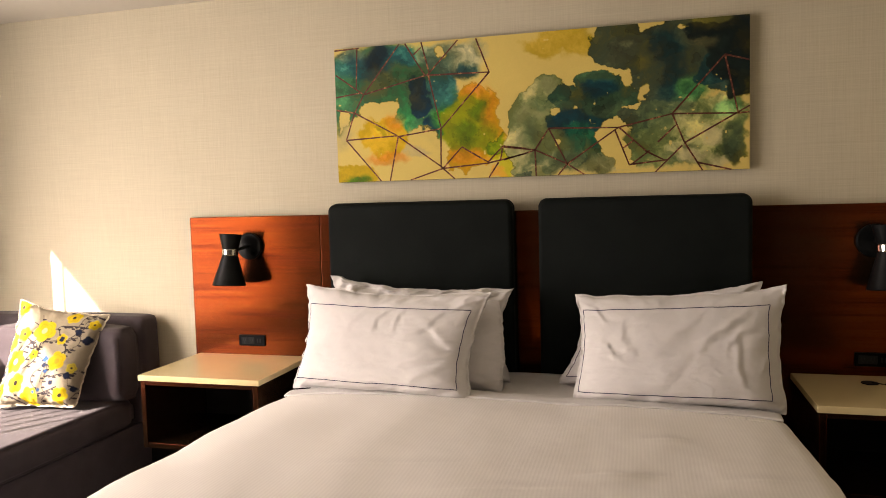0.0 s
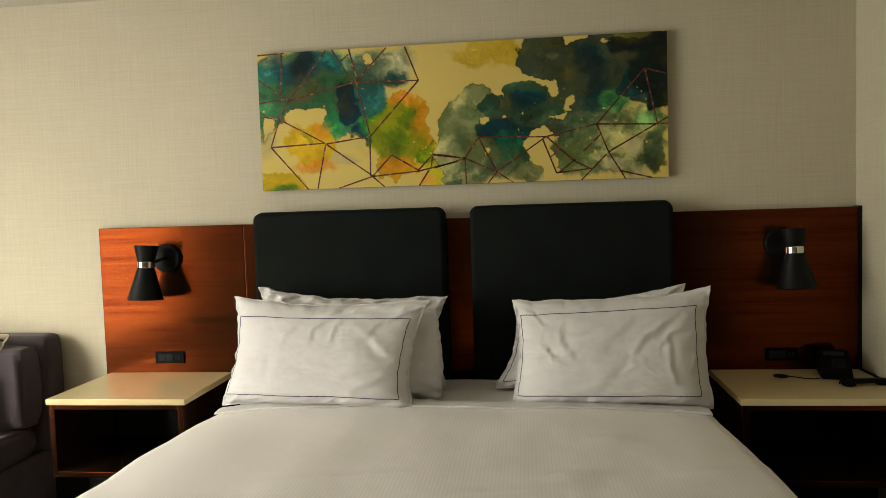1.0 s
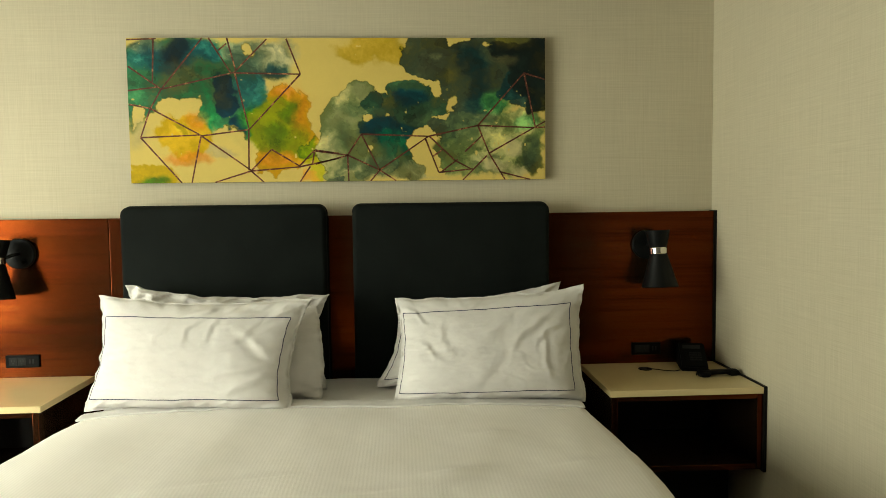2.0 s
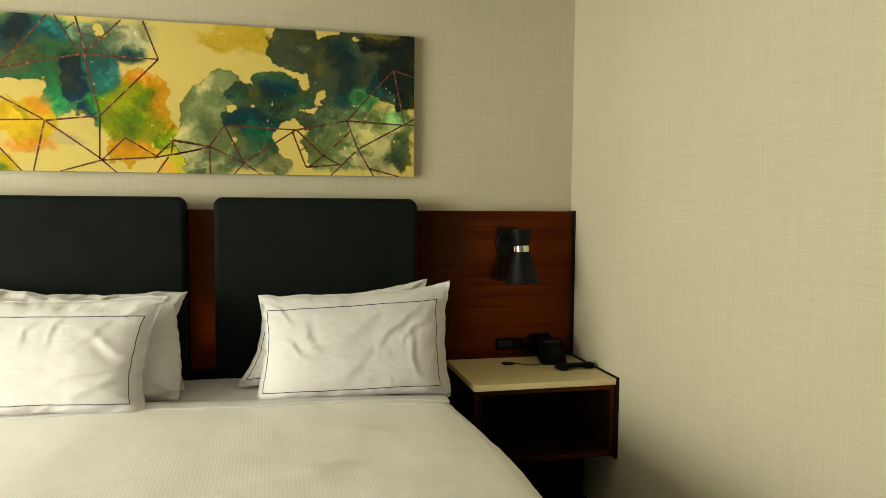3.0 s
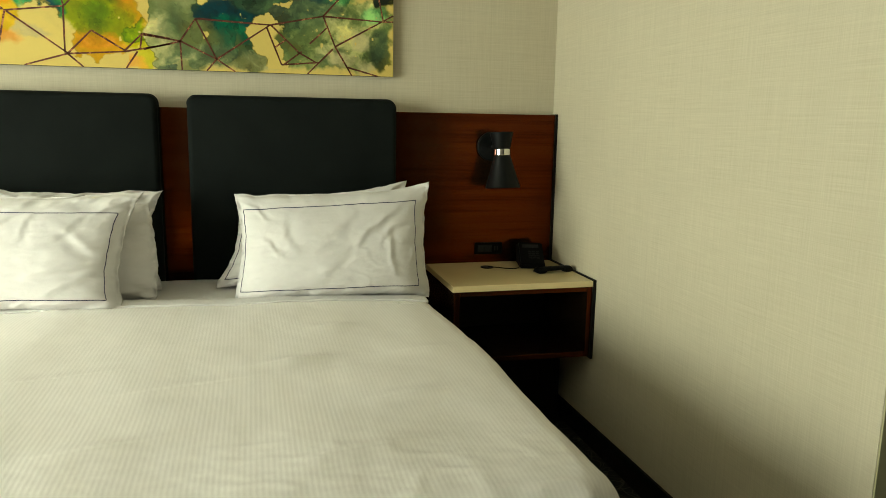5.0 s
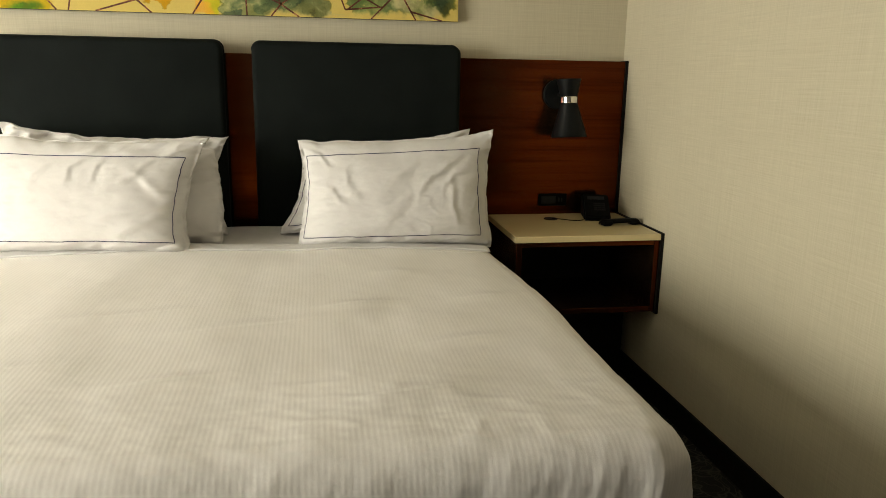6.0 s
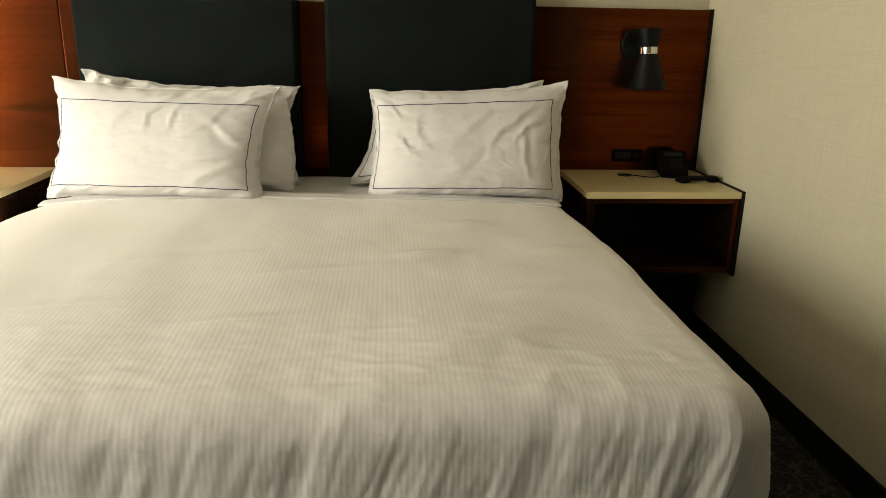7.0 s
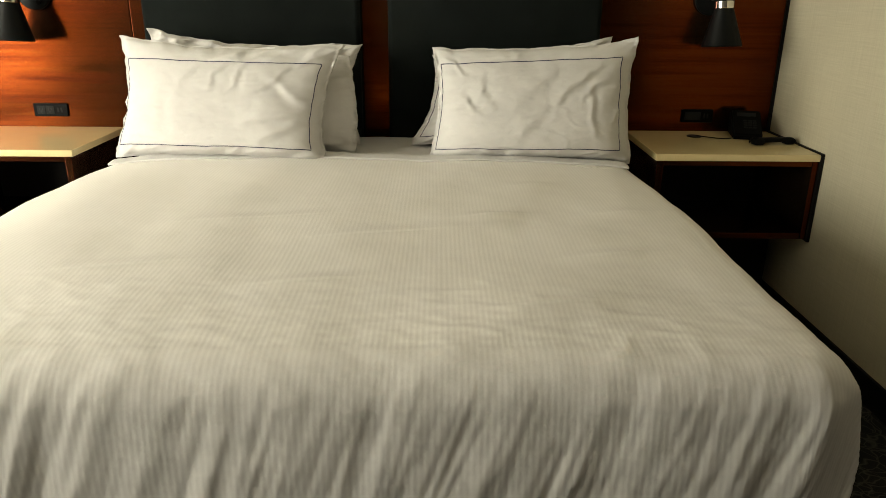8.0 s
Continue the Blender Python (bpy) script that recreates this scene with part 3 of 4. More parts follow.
wash((0.26, 0.24, 0.13), 0.2, 0.9, (0.73, 0.133, 0.006, 0.032))
wash(CREAM, 0.08, 1, (0.991, 0.968, 0.008, 0.037))
wash((0.1, 0.13, 0.1), 0.12, 0.8, (0.498, 0.985, 0.026, 0.027))
painting = thing("painting", (-0.528, WALL_B, AZ0), "wide abstract watercolour canvas in green, yellow and navy", "painting")
art = sheet(NU, NV, lambda u, v: (AX0 + u * (AX1 - AX0), AY, AZ1 - v * (AZ1 - AZ0)))
bmesh.ops.reverse_faces(art, faces=art.faces)
canvas = part("canvas", art, M_ART, painting, "printed abstract canvas face")
layer = canvas.data.color_attributes.new("paint", "FLOAT_COLOR", "POINT")
rgba = np.ones(((NU + 1) * (NV + 1), 4), dtype=np.float32)
SPECK = field(GU, GV, 34, 2, 0.5)
gap = np.clip((SPECK - 0.70) / 0.05, 0, 1) * np.clip(CLOUD * 6, 0, 1)
ART = ART * (1 - gap[..., None]) + np.array(CREAM) * gap[..., None]
# tide marks where one wash dried over another
TIDE = field(GU, GV, 3, 6, 0.62) * 3.4
step = np.floor(TIDE)
mark = np.exp(-((TIDE - step) / 0.05) ** 2)
wet = np.clip((0.36 - ART.mean(axis=2)) / 0.2, 0, 1)
ART = ART * (1 + wet * (0.20 * step - 0.42 * mark))[..., None]
grey = ART.mean(axis=2, keepdims=True)
ART = np.clip(grey + (ART - grey) * (1 + 0.32 * wet[..., None]), 0.002, 1) * (1 + wet[..., None] * np.array((-0.38, -0.24, -0.26)))
rgba[:, :3] = np.clip(ART.reshape(-1, 3), 0, 1)
layer.data.foreach_set("color", rgba.ravel())
part("stretcher", box(AX0, AX1, AY + 0.001, WALL_B - 0.001, AZ0, AZ1, 0.002), M_BLACK, painting, "dark wrapped canvas edge")


def foil(u0, v0, u1, v1):
    """A thin copper line pressed on the canvas."""
    a = Vector((AX0 + u0 * (AX1 - AX0), AY - 0.0006, AZ1 - v0 * (AZ1 - AZ0)))
    b = Vector((AX0 + u1 * (AX1 - AX0), AY - 0.0006, AZ1 - v1 * (AZ1 - AZ0)))
    d = (b - a).normalized()
    s = Vector((-d.z, 0, d.x)) * 0.0037
    bm = bmesh.new()
    lo = [bm.verts.new(p) for p in (a - s, b - s * 0.8, b + s * 0.8, a + s)]
    hi = [bm.verts.new(p.co + Vector((0, 0.0005, 0))) for p in lo]
    bm.faces.new(lo)
    bm.faces.new(hi[::-1])
    for i in range(4):
        bm.faces.new((lo[i], lo[(i + 1) % 4], hi[(i + 1) % 4], hi[i]))
    bmesh.ops.recalc_face_normals(bm, faces=bm.faces)
    part("foil_line", bm, M_FOIL, painting)


foil(0.001, 0.012, 0.07, 0.006)
foil(0.063, 0.007, 0.058, 0.303)
foil(0.002, 0.193, 0.078, 0.351)
foil(0, 0.36, 0.07, 0.336)
foil(0.078, 0.351, 0.177, 0.001)
foil(0.078, 0.351, 0.25, 0.237)
foil(0.078, 0.351, 0.051, 0.483)
foil(0.002, 0.455, 0.051, 0.483)
foil(0.051, 0.483, 0.026, 0.684)
foil(0.051, 0.483, 0.166, 0.668)
foil(0.026, 0.684, 0.166, 0.668)
foil(0.026, 0.684, 0.119, 0.999)
foil(0.168, 0.672, 0.143, 0.999)
foil(0.168, 0.675, 0.281, 0.633)
foil(0.171, 0.68, 0.284, 0.917)
foil(0.192, 0, 0.242, 0.238)
foil(0.235, 0, 0.254, 0.222)
foil(0.214, 0.086, 0.234, 0.038)
foil(0.25, 0.237, 0.329, 0.007)
foil(0.25, 0.241, 0.407, 0.25)
foil(0.375, 0.006, 0.407, 0.25)
foil(0.252, 0.245, 0.282, 0.633)
foil(0.407, 0.25, 0.282, 0.633)
foil(0.281, 0.633, 0.279, 0.917)
foil(0.284, 0.922, 0.334, 0.772)
foil(0.334, 0.772, 0.4, 0.889)
foil(0.284, 0.922, 0.4, 0.896)
foil(0.284, 0.922, 0.198, 0.999)
foil(0.284, 0.922, 0.314, 1)
foil(0.4, 0.889, 0.437, 0.779)
foil(0.437, 0.779, 0.431, 0.884)
foil(0.4, 0.896, 0.495, 0.838)
foil(0.437, 0.779, 0.495, 0.803)
foil(0.426, 0.892, 0.401, 1)
foil(0.516, 0.816, 0.55, 0.67)
foil(0.439, 0.786, 0.516, 0.816)
foil(0.439, 0.877, 0.516, 0.819)
foil(0.516, 0.816, 0.518, 1)
foil(0.516, 0.816, 0.593, 0.923)
foil(0.55, 0.67, 0.593, 0.923)
foil(0.55, 0.67, 0.713, 0.688)
foil(0.593, 0.923, 0.713, 0.688)
foil(0.593, 0.923, 0.571, 1)
foil(0.593, 0.923, 0.633, 1)
foil(0.705, 0.701, 0.737, 0.944)
foil(0.737, 0.944, 0.822, 0.921)
foil(0.715, 0.688, 0.777, 0.86)
foil(0.777, 0.86, 0.816, 0.921)
foil(0.724, 0.829, 0.748, 0.78)
foil(0.743, 0.941, 0.784, 0.852)
foil(0.713, 0.688, 0.834, 0.614)
foil(0.834, 0.614, 0.948, 0.246)
foil(0.948, 0.246, 1, 0.292)
foil(0.948, 0.246, 0.976, 0.632)
foil(0.834, 0.614, 0.976, 0.632)
foil(0.802, 0.799, 0.842, 0.69)
foil(0.834, 0.614, 0.861, 0.811)
foil(0.861, 0.811, 1.0, 0.587)
foil(0.976, 0.632, 1.0, 0.628)
foil(0.861, 0.811, 0.9, 1)
foil(0.887, 0.944, 0.962, 1)
foil(0.856, 0.827, 0.796, 1)

# ---- nightstands ----
def nightstand(x0, x1, wood, wall_side, label):
    y0, y1, top = 2.875, PAN_Y - 0.001, 0.728
    root = thing("nightstand", ((x0 + x1) / 2, y1, 0.0), label, "nightstand", "nightstands beside the bed")
    part("top", box(x0, x1 - (0.012 if wall_side else 0), y0, y1, top - 0.026, top, 0.003), M_LACQUER, root, "glossy cream lacquered top")
    z0, z1, t = 0.395, top - 0.0265, 0.024
    part("side", box(x0 + 0.008, x0 + 0.008 + t, y0 + 0.008, y1, z0, z1, 0.002), M_WOOD_V, root)
    part("side", box(x1 - 0.012 - t, x1 - 0.0125, y0 + 0.008, y1, z0, z1, 0.002), M_WOOD_V, root)
    part("front_rail", box(x0 + 0.0085 + t, x1 - 0.0125 - t, y0 + 0.008, y1, z1 - 0.020, z1, 0.002), wood, root)
    part("shelf", box(x0 + 0.0085 + t, x1 - 0.0125 - t, y0 + 0.008, y1, z0, z0 + t, 0.002), wood, root)
    part("back", box(x0 + 0.0085 + t, x1 - 0.0125 - t, y1 - 0.014, y1 - 0.0005, z0 + t + 0.0005, z1 - 0.0205, 0.001), M_BLACK, root, "dark back panel")
    # recessed base, made wide and black to stand in for shade underneath
    part("plinth", box(x0 + 0.03, x1 - 0.05, y0 + 0.22, y1 - 0.02, 0.0, z0 - 0.0005, 0.003), M_BLACK, root, "black recessed plinth, widened to darken the space below")
    if wall_side:
        part("end_panel", box(x1 - 0.0115, x1, y0 - 0.004, y1, z0 - 0.01, top + 0.004, 0.0015), M_BLACK, root, "black end panel")
    return root


nightstand(-2.232, -1.625, M_WOOD, False, "open reddish wood nightstand with a cream top")
nightstand(0.542, WALL_R - 0.001, M_WOOD, True, "open dark wood nightstand with a cream top")


# ---- reading lamps ----
def sconce(x, label, toward):
    """A wall lamp: round plate, short arm, and an hourglass shade with a chrome collar."""
    z = 1.272
    root = thing("wall_lamp", (x, PAN_Y, z), label, "wall lamp", "reading lamps beside the bed")
    wall = Matrix.Translation((x, PAN_Y - 0.0005, z)) @ Matrix.Rotation(radians(90), 4, "X")
    plate = part("wall_plate", lathe([(0.064, 0), (0.066, 0.004), (0.066, 0.018), (0.063, 0.022), (0.020, 0.024)], 48, wall), M_LAMP, root)
    part("switch", lathe([(0.009, 0.0235), (0.009, 0.031), (0.006, 0.034)], 16, wall @ Matrix.Translation((0.022, -0.036, 0))), M_PLASTIC, plate)
    sx, sy = x + toward, PAN_Y - 0.115
    part("arm", tube([(x, PAN_Y - 0.02, z), (x, PAN_Y - 0.05, z), (sx * 0.4 + x * 0.6, PAN_Y - 0.07, z - 0.008), (sx, sy + 0.036, z - 0.018)], 0.0075, 10), M_LAMP, root)
    m = Matrix.Translation((sx, sy, z - 0.022)) @ pose(0, 0, 0, -5, 1.5 * (1 if toward < 0 else -1), 0)
    t = 0.0025
    low, high = 0.160, 0.088
    prof = [(0.077, -low), (0.0785, -low + 0.004), (0.036, -0.012), (0.036, -0.006)]
    lower = part("lower_shade", lathe(prof + [(0.033, -0.006), (0.0755, -low + 0.003), (0.077, -low)], 48, m, False), M_LAMP, root)
    part("collar", lathe([(0.0365, -0.014), (0.038, -0.012), (0.038, 0.012), (0.0365, 0.014)], 48, m), M_CHROME, root, "polished chrome collar")
    part("upper_shade", lathe([(0.036, 0.0125), (0.039, 0.022), (0.053, high - 0.002), (0.0525, high), (0.0495, high), (0.036, 0.024), (0.030, 0.016)], 48, m, False), M_LAMP, root)
    part("socket", lathe([(0.018, -0.055), (0.020, -0.05), (0.020, -0.006), (0.03, -0.0055)], 24, m), M_WHITE_IN, lower)
    part("joint", lathe([(0.010, -0.02), (0.012, -0.016), (0.012, 0.016), (0.010, 0.02)], 20, Matrix.Translation((sx, sy + 0.042, z - 0.02))), M_CHROME, root, "small chrome joint")
    return root


sconce(-1.915, "black metal wall lamp lit by daylight on reddish wood", -0.047)
sconce(0.842, "black metal wall lamp on shaded dark wood", 0.018)


def outlet(x0, x1, z0, z1, label):
    root = thing("power_outlet", ((x0 + x1) / 2, PAN_Y, z0), label, "power outlet", "power outlets above the nightstands")
    part("plate", box(x0, x1, PAN_Y - 0.009, PAN_Y - 0.0005, z0, z1, 0.003), M_PLASTIC, root)
    w, zc = x1 - x0, (z0 + z1) / 2
    for k in (0.22, 0.48):
        c = x0 + w * k
        face = part("socket", box(c - 0.017, c + 0.017, PAN_Y - 0.0105, PAN_Y - 0.009, zc - 0.017, zc + 0.017, 0.0006), M_GREY, root, "grey socket face")
        for dx in (-0.006, 0.006):
            part("slot", box(c + dx - 0.0014, c + dx + 0.0014, PAN_Y - 0.0112, PAN_Y - 0.0105, zc - 0.002, zc + 0.009, 0), M_SLOT, face)
        part("slot", box(c - 0.003, c + 0.003, PAN_Y - 0.0112, PAN_Y - 0.0105, zc - 0.011, zc - 0.005, 0), M_SLOT, face)
    for k in (0.72, 0.82):
        c = x0 + w * k
        part("charging_port", box(c - 0.0035, c + 0.0035, PAN_Y - 0.0105, PAN_Y - 0.009, zc - 0.010, zc + 0.010, 0.0005), M_GREY, root)


outlet(-2.0, -1.856, 0.772, 0.828, "black double power outlet with charging ports")
outlet(0.778, 0.913, 0.766, 0.822, "black double power outlet in shadow")

# ---- telephone ----
TOP = 0.7285
phone = thing("telephone", (0.99, 3.20, TOP), "black desk telephone with keypad on the nightstand", "telephone")
tilt = Matrix.Translation((1.012, 3.235, TOP)) @ pose(0, 0, 0, 0, 0, -14)
bm = bmesh.new()
prof = [(-0.080, 0.0), (0.080, 0.0), (0.080, 0.090), (0.055, 0.100), (-0.080, 0.022)]
sides = [[bm.verts.new(tilt @ Vector((sx * 0.058, y, z + 0.0005))) for y, z in prof] for sx in (-1, 1)]
bm.faces.new(sides[0]), bm.faces.new(sides[1][::-1])
for i in range(5):
    bm.faces.new((sides[0][i], sides[1][i], sides[1][(i + 1) % 5], sides[0][(i + 1) % 5]))
bmesh.ops.recalc_face_normals(bm, faces=bm.faces)
bmesh.ops.bevel(bm, geom=bm.edges[:], offset=0.006, segments=2, affect="EDGES")
body = part("body", bm, M_PLASTIC, phone)
slope = math.degrees(math.atan2(0.078, 0.135))
deck = tilt @ Matrix.Translation((0, -0.0125, 0.0615)) @ pose(0, 0, 0, slope)
for r in range(4):
    for c in range(3):
        key = box(-0.007, 0.007, -0.0045, 0.0045, 0, 0.003, 0.001, 1)
        key.transform(deck @ Matrix.Translation((0.012 + 0.018 * (c - 1), -0.035 + 0.0145 * r, 0.0005)))
        part("key", key, M_GREY, body)
screen = box(-0.038, 0.038, -0.012, 0.012, 0, 0.002, 0.001, 1)
screen.transform(deck @ Matrix.Translation((0, 0.048, 0.0008)))
part("display", screen, M_SLOT, body, "small dark display")
hand = bmesh.new()
merge(hand, soft_box(-0.098, 0.098, -0.019, 0.019, 0.012, 0.034, 0.010, 0.002, 8))
merge(hand, soft_box(-0.102, -0.052, -0.025, 0.025, 0.0, 0.030, 0.011, 0.002, 6))
merge(hand, soft_box(0.052, 0.102, -0.025, 0.025, 0.0, 0.030, 0.011, 0.002, 6))
hand.transform(Matrix.Translation((1.062, 3.075, TOP + 0.0005)) @ pose(0, 0, 0, 0, 0, 8) @ Matrix.Diagonal((0.86, 0.86, 0.75, 1)))
part("handset", hand, M_PLASTIC, phone)
coil = []
for i in range(161):
    t = i / 160
    p = Vector((1.05, 3.14, TOP + 0.008)).lerp(Vector((0.968, 3.075, TOP + 0.008)), t) + Vector((0, 0.035 * math.sin(math.pi * t), 0.0))
    coil.append(p + 0.005 * Vector((math.cos(t * 110) * 0.6, math.cos(t * 110) * 0.6, math.sin(t * 110))))
part("coiled_cord", tube(coil, 0.0016, 6), M_PLASTIC, phone)
line = [(0.805, 3.225, TOP + 0.004), (0.84, 3.215, TOP + 0.002), (0.875, 3.185, TOP + 0.002), (0.91, 3.172, TOP + 0.002), (0.935, 3.178, TOP + 0.004)]
part("line_cord", tube(line, 0.002, 8), M_PLASTIC, phone)
grommet = tagged(part("cable_grommet", lathe([(0.030, 0), (0.031, 0.001), (0.029, 0.0035), (0.012, 0.003)], 32, Matrix.Translation((0.80, 3.23, TOP - 0.0005))), M_PLASTIC), "black round cable grommet in the nightstand top", "cable grommet")

# ---- the bed ----
BX0, BX1, BY0, BY1, BTOP = -1.485, 0.450, 1.27, 3.283, 0.700
bed = thing("bed", ((BX0 + BX1) / 2, (BY0 + BY1) / 2, 0.0), "king bed base and mattress under white linen", "bed")
part("base", box(BX0 + 0.05, BX1 - 0.05, BY0 + 0.06, BY1, 0.0, 0.30, 0.01), M_BASE, bed, "dark fabric box base")
part("mattress", soft_box(BX0 + 0.025, BX1 - 0.025, BY0 + 0.03, BY1, 0.3005, BTOP - 0.020, 0.06, 0.004), M_MATTRESS, bed)

CXB, RC = (BX0 + BX1) / 2, 0.12
HEM, DROP_R = 0.14, 0.075
HEAD = 2.80


def puff(x, y):
    """How high the duvet's top lies at a place on the bed."""
    sx = max(0.0, 1 - abs((x - CXB) / 1.06) ** 5)
    sy = 1 - max(0.0, min(1.0, (1.75 - y) / 0.55)) ** 2
    z = BTOP - 0.022 + 0.045 * sx * (0.45 + 0.55 * sy)
    z += 0.013 * noise.fractal((x * 2.0, y * 2.0, 3.1), 1.0, 2.0, 2) + 0.002 * noise.fractal((x * 6, y * 4.2, 9.4), 1.0, 2.0, 3)
    for fx, fy, fw, fl, fh in ((-0.40, 1.95, 0.05, 0.13, 0.007), (-0.12, 2.10, 0.035, 0.09, 0.009), (0.12, 1.82, 0.035, 0.09, 0.007), (-0.75, 2.05, 0.05, 0.16, 0.006), (0.02, 2.42, 0.04, 0.07, 0.007), (-0.95, 1.7, 0.05, 0.12, 0.007), (-0.55, 1.62, 0.04, 0.10, 0.007), (0.24, 2.15, 0.04, 0.09, 0.006), (-0.05, 1.52, 0.04, 0.10, 0.006)):
        dx, dy = (x - fx), (y - fy) - 0.25 * (x - fx)
        z += fh * math.exp(-(dx / fl) ** 2 - (dy / fw) ** 2) * (1 if dy > 0 else 0.8)
    # small slanting wrinkles near the foot
    near = max(0.0, min(1.0, (1.72 - y) / 0.30))
    z += 0.0026 * near * max(0.0, 1 - 4 * abs(noise.noise((x * 7 + y * 5, y * 9 - x * 2.5, 2.2)))) * max(0.0, noise.noise((x * 2.5, y * 3, 8.8)) + 0.4)
    z += 0.0013 * near * noise.fractal((x * 14, y * 22, 5.0), 1.0, 2.0, 3)
    return z


def flare(x, y, z):
    """The duvet lies a little wider towards the foot."""
    k = max(0.0, min(1.0, (HEAD - y) / 0.5))
    return Vector((x + k * (0.027 if x > CXB else -0.055) * min(1.0, abs(x - CXB) / 0.9), y, z))


def drape(s, t):
    """The duvet: cloth place s (across) and t (from the foot upwards) to a point in the room."""
    x0, x1, y0 = BX0 + RC, BX1 - RC, BY0 + RC
    px, py = max(x0, min(x1, s)), max(y0, t)
    dx, dy = s - px, t - py
    d = math.hypot(dx, dy)
    if d < 1e-9:
        return flare(s, t, puff(s, t))
    nx, ny = dx / d, dy / d
    flat = RC - DROP_R
    if d <= flat:
        ex, down, steep = d, 0.0, 0.0
    else:
        arc = DROP_R * math.pi / 2
        a = d - flat
        if a < arc:
            ex, down = flat + DROP_R * math.sin(a / DROP_R), DROP_R * (1 - math.cos(a / DROP_R))
            steep = a / arc
        else:
            ex, down, steep = RC, DROP_R + (a - arc), 1.0
    z = puff(px + nx * min(ex, RC), py + ny * min(ex, RC)) - down
    # folds that hang from the edge
    turn = math.atan2(abs(dx), abs(dy) + 1e-9)
    along = px if abs(dx) < 1e-9 else math.copysign(1.0, dx) * (1.0 + 0.2 * turn + (py - y0)) + CXB
    along = along if abs(dx) > 1e-9 else CXB + (px - CXB) * 1.0 / (x1 - CXB)
    depth = max(0.0, min(1.0, (d - 0.03) / 0.24))
    corner = min(abs(nx), abs(ny)) * 2
    lean = along + 0.24 * d + 0.35 * d * (noise.noise((along * 1.7, 0.0, 6.0)) + 0.25)
    much = 0.35 + 1.1 * abs(noise.noise((along * 1.6, d * 1.5, 12.0)))
    ridge = 1 - 2.4 * abs(noise.noise((lean * 8.5, 0.6 * d, 4.0)))
    fine = 1 - 2.4 * abs(noise.noise((lean * 19, 1.8 * d, 8.0)))
    thin = 1 - 2.4 * abs(noise.noise((lean * 40, 3.5 * d, 2.0)))
    fold = 0.40 * ridge + 0.30 * fine * max(0.2, 0.6 + noise.noise((along * 3, d * 4, 3.0))) + 0.16 * thin
    cross = noise.fractal((along * 9 + d * 10, d * 16 - along * 3, 1.0), 1.0, 2.0, 4)
    push = depth * (0.021 + 0.030 * corner) * fold * much * 0.95 + min(1.0, d / 0.06) * 0.0022 * cross
    ex += push + 0.015 * depth
    return flare(px + nx * ex, py + ny * ex, max(0.03, z))


S0, S1, T0, T1 = BX0 - 0.42, BX1 + 0.42, BY0 - 0.50, HEAD
duvet = sheet(440, 350, lambda u, v: drape(S0 + u * (S1 - S0), T0 + v * (T1 - T0) + (0.012 * noise.noise((u * 7, 0, 5)) if v > 0.97 else 0)), lambda u, v: (u * (S1 - S0), v * (T1 - T0)))
bedding = thing("duvet", (CXB, 2.0, BTOP), "white finely ribbed duvet draped over the bed", "duvet")
dv = part("cover", duvet, M_DUVET, bedding)
thick = dv.modifiers.new("cloth", "SOLIDIFY")
thick.thickness, thick.offset = 0.014, -1.0


def turned(u, v):
    """The flat edge of the top sheet, folded back over the duvet's upper end."""
    x, y = BX0 + 0.035 + u * (BX1 - BX0 - 0.07), HEAD - 0.035 + 0.085 * v + 0.010 * noise.fractal((u * 5, v, 4.0), 1, 2, 3)
    return Vector((x, y, puff(x, min(y, HEAD)) + 0.006 + 0.004 * math.sin(math.pi * v) + 0.003 * noise.noise((u * 16, v * 2, 1.0))))


te = part("turned_edge", sheet(160, 10, turned, lambda u, v: (u * 1.8, v * 0.08)), M_LINEN, bedding, "smooth turned-back sheet edge")
thick = te.modifiers.new("cloth", "SOLIDIFY")
thick.thickness, thick.offset = 0.006, -1.0


def under(x, y):
    """The fitted sheet under the pillows."""
    e = max(0.0, abs(x - CXB) - 0.87) / 0.09
    return BTOP - 0.014 + 0.020 * max(0, 1 - abs((x - CXB) / 0.98) ** 4) - 0.05 * min(1.2, e) ** 2 + 0.003 * noise.fractal((x * 5, y * 5, 2), 1, 2, 3)


sx0, sx1 = BX0 + 0.0, BX1 - 0.0
fitted = sheet(80, 40, lambda u, v: Vector((sx0 + u * (sx1 - sx0), 2.60 + v * (BY1 - 0.001 - 2.60), under(sx0 + u * (sx1 - sx0), 2.6 + v * 0.68))), lambda u, v: (u * 1.9, v * 0.6))
fs = tagged(part("fitted_sheet", fitted, M_LINEN), "smooth white sheet at the head of the bed", "sheet")
thick = fs.modifiers.new("cloth", "SOLIDIFY")
thick.thickness, thick.offset = 0.012, -1.0


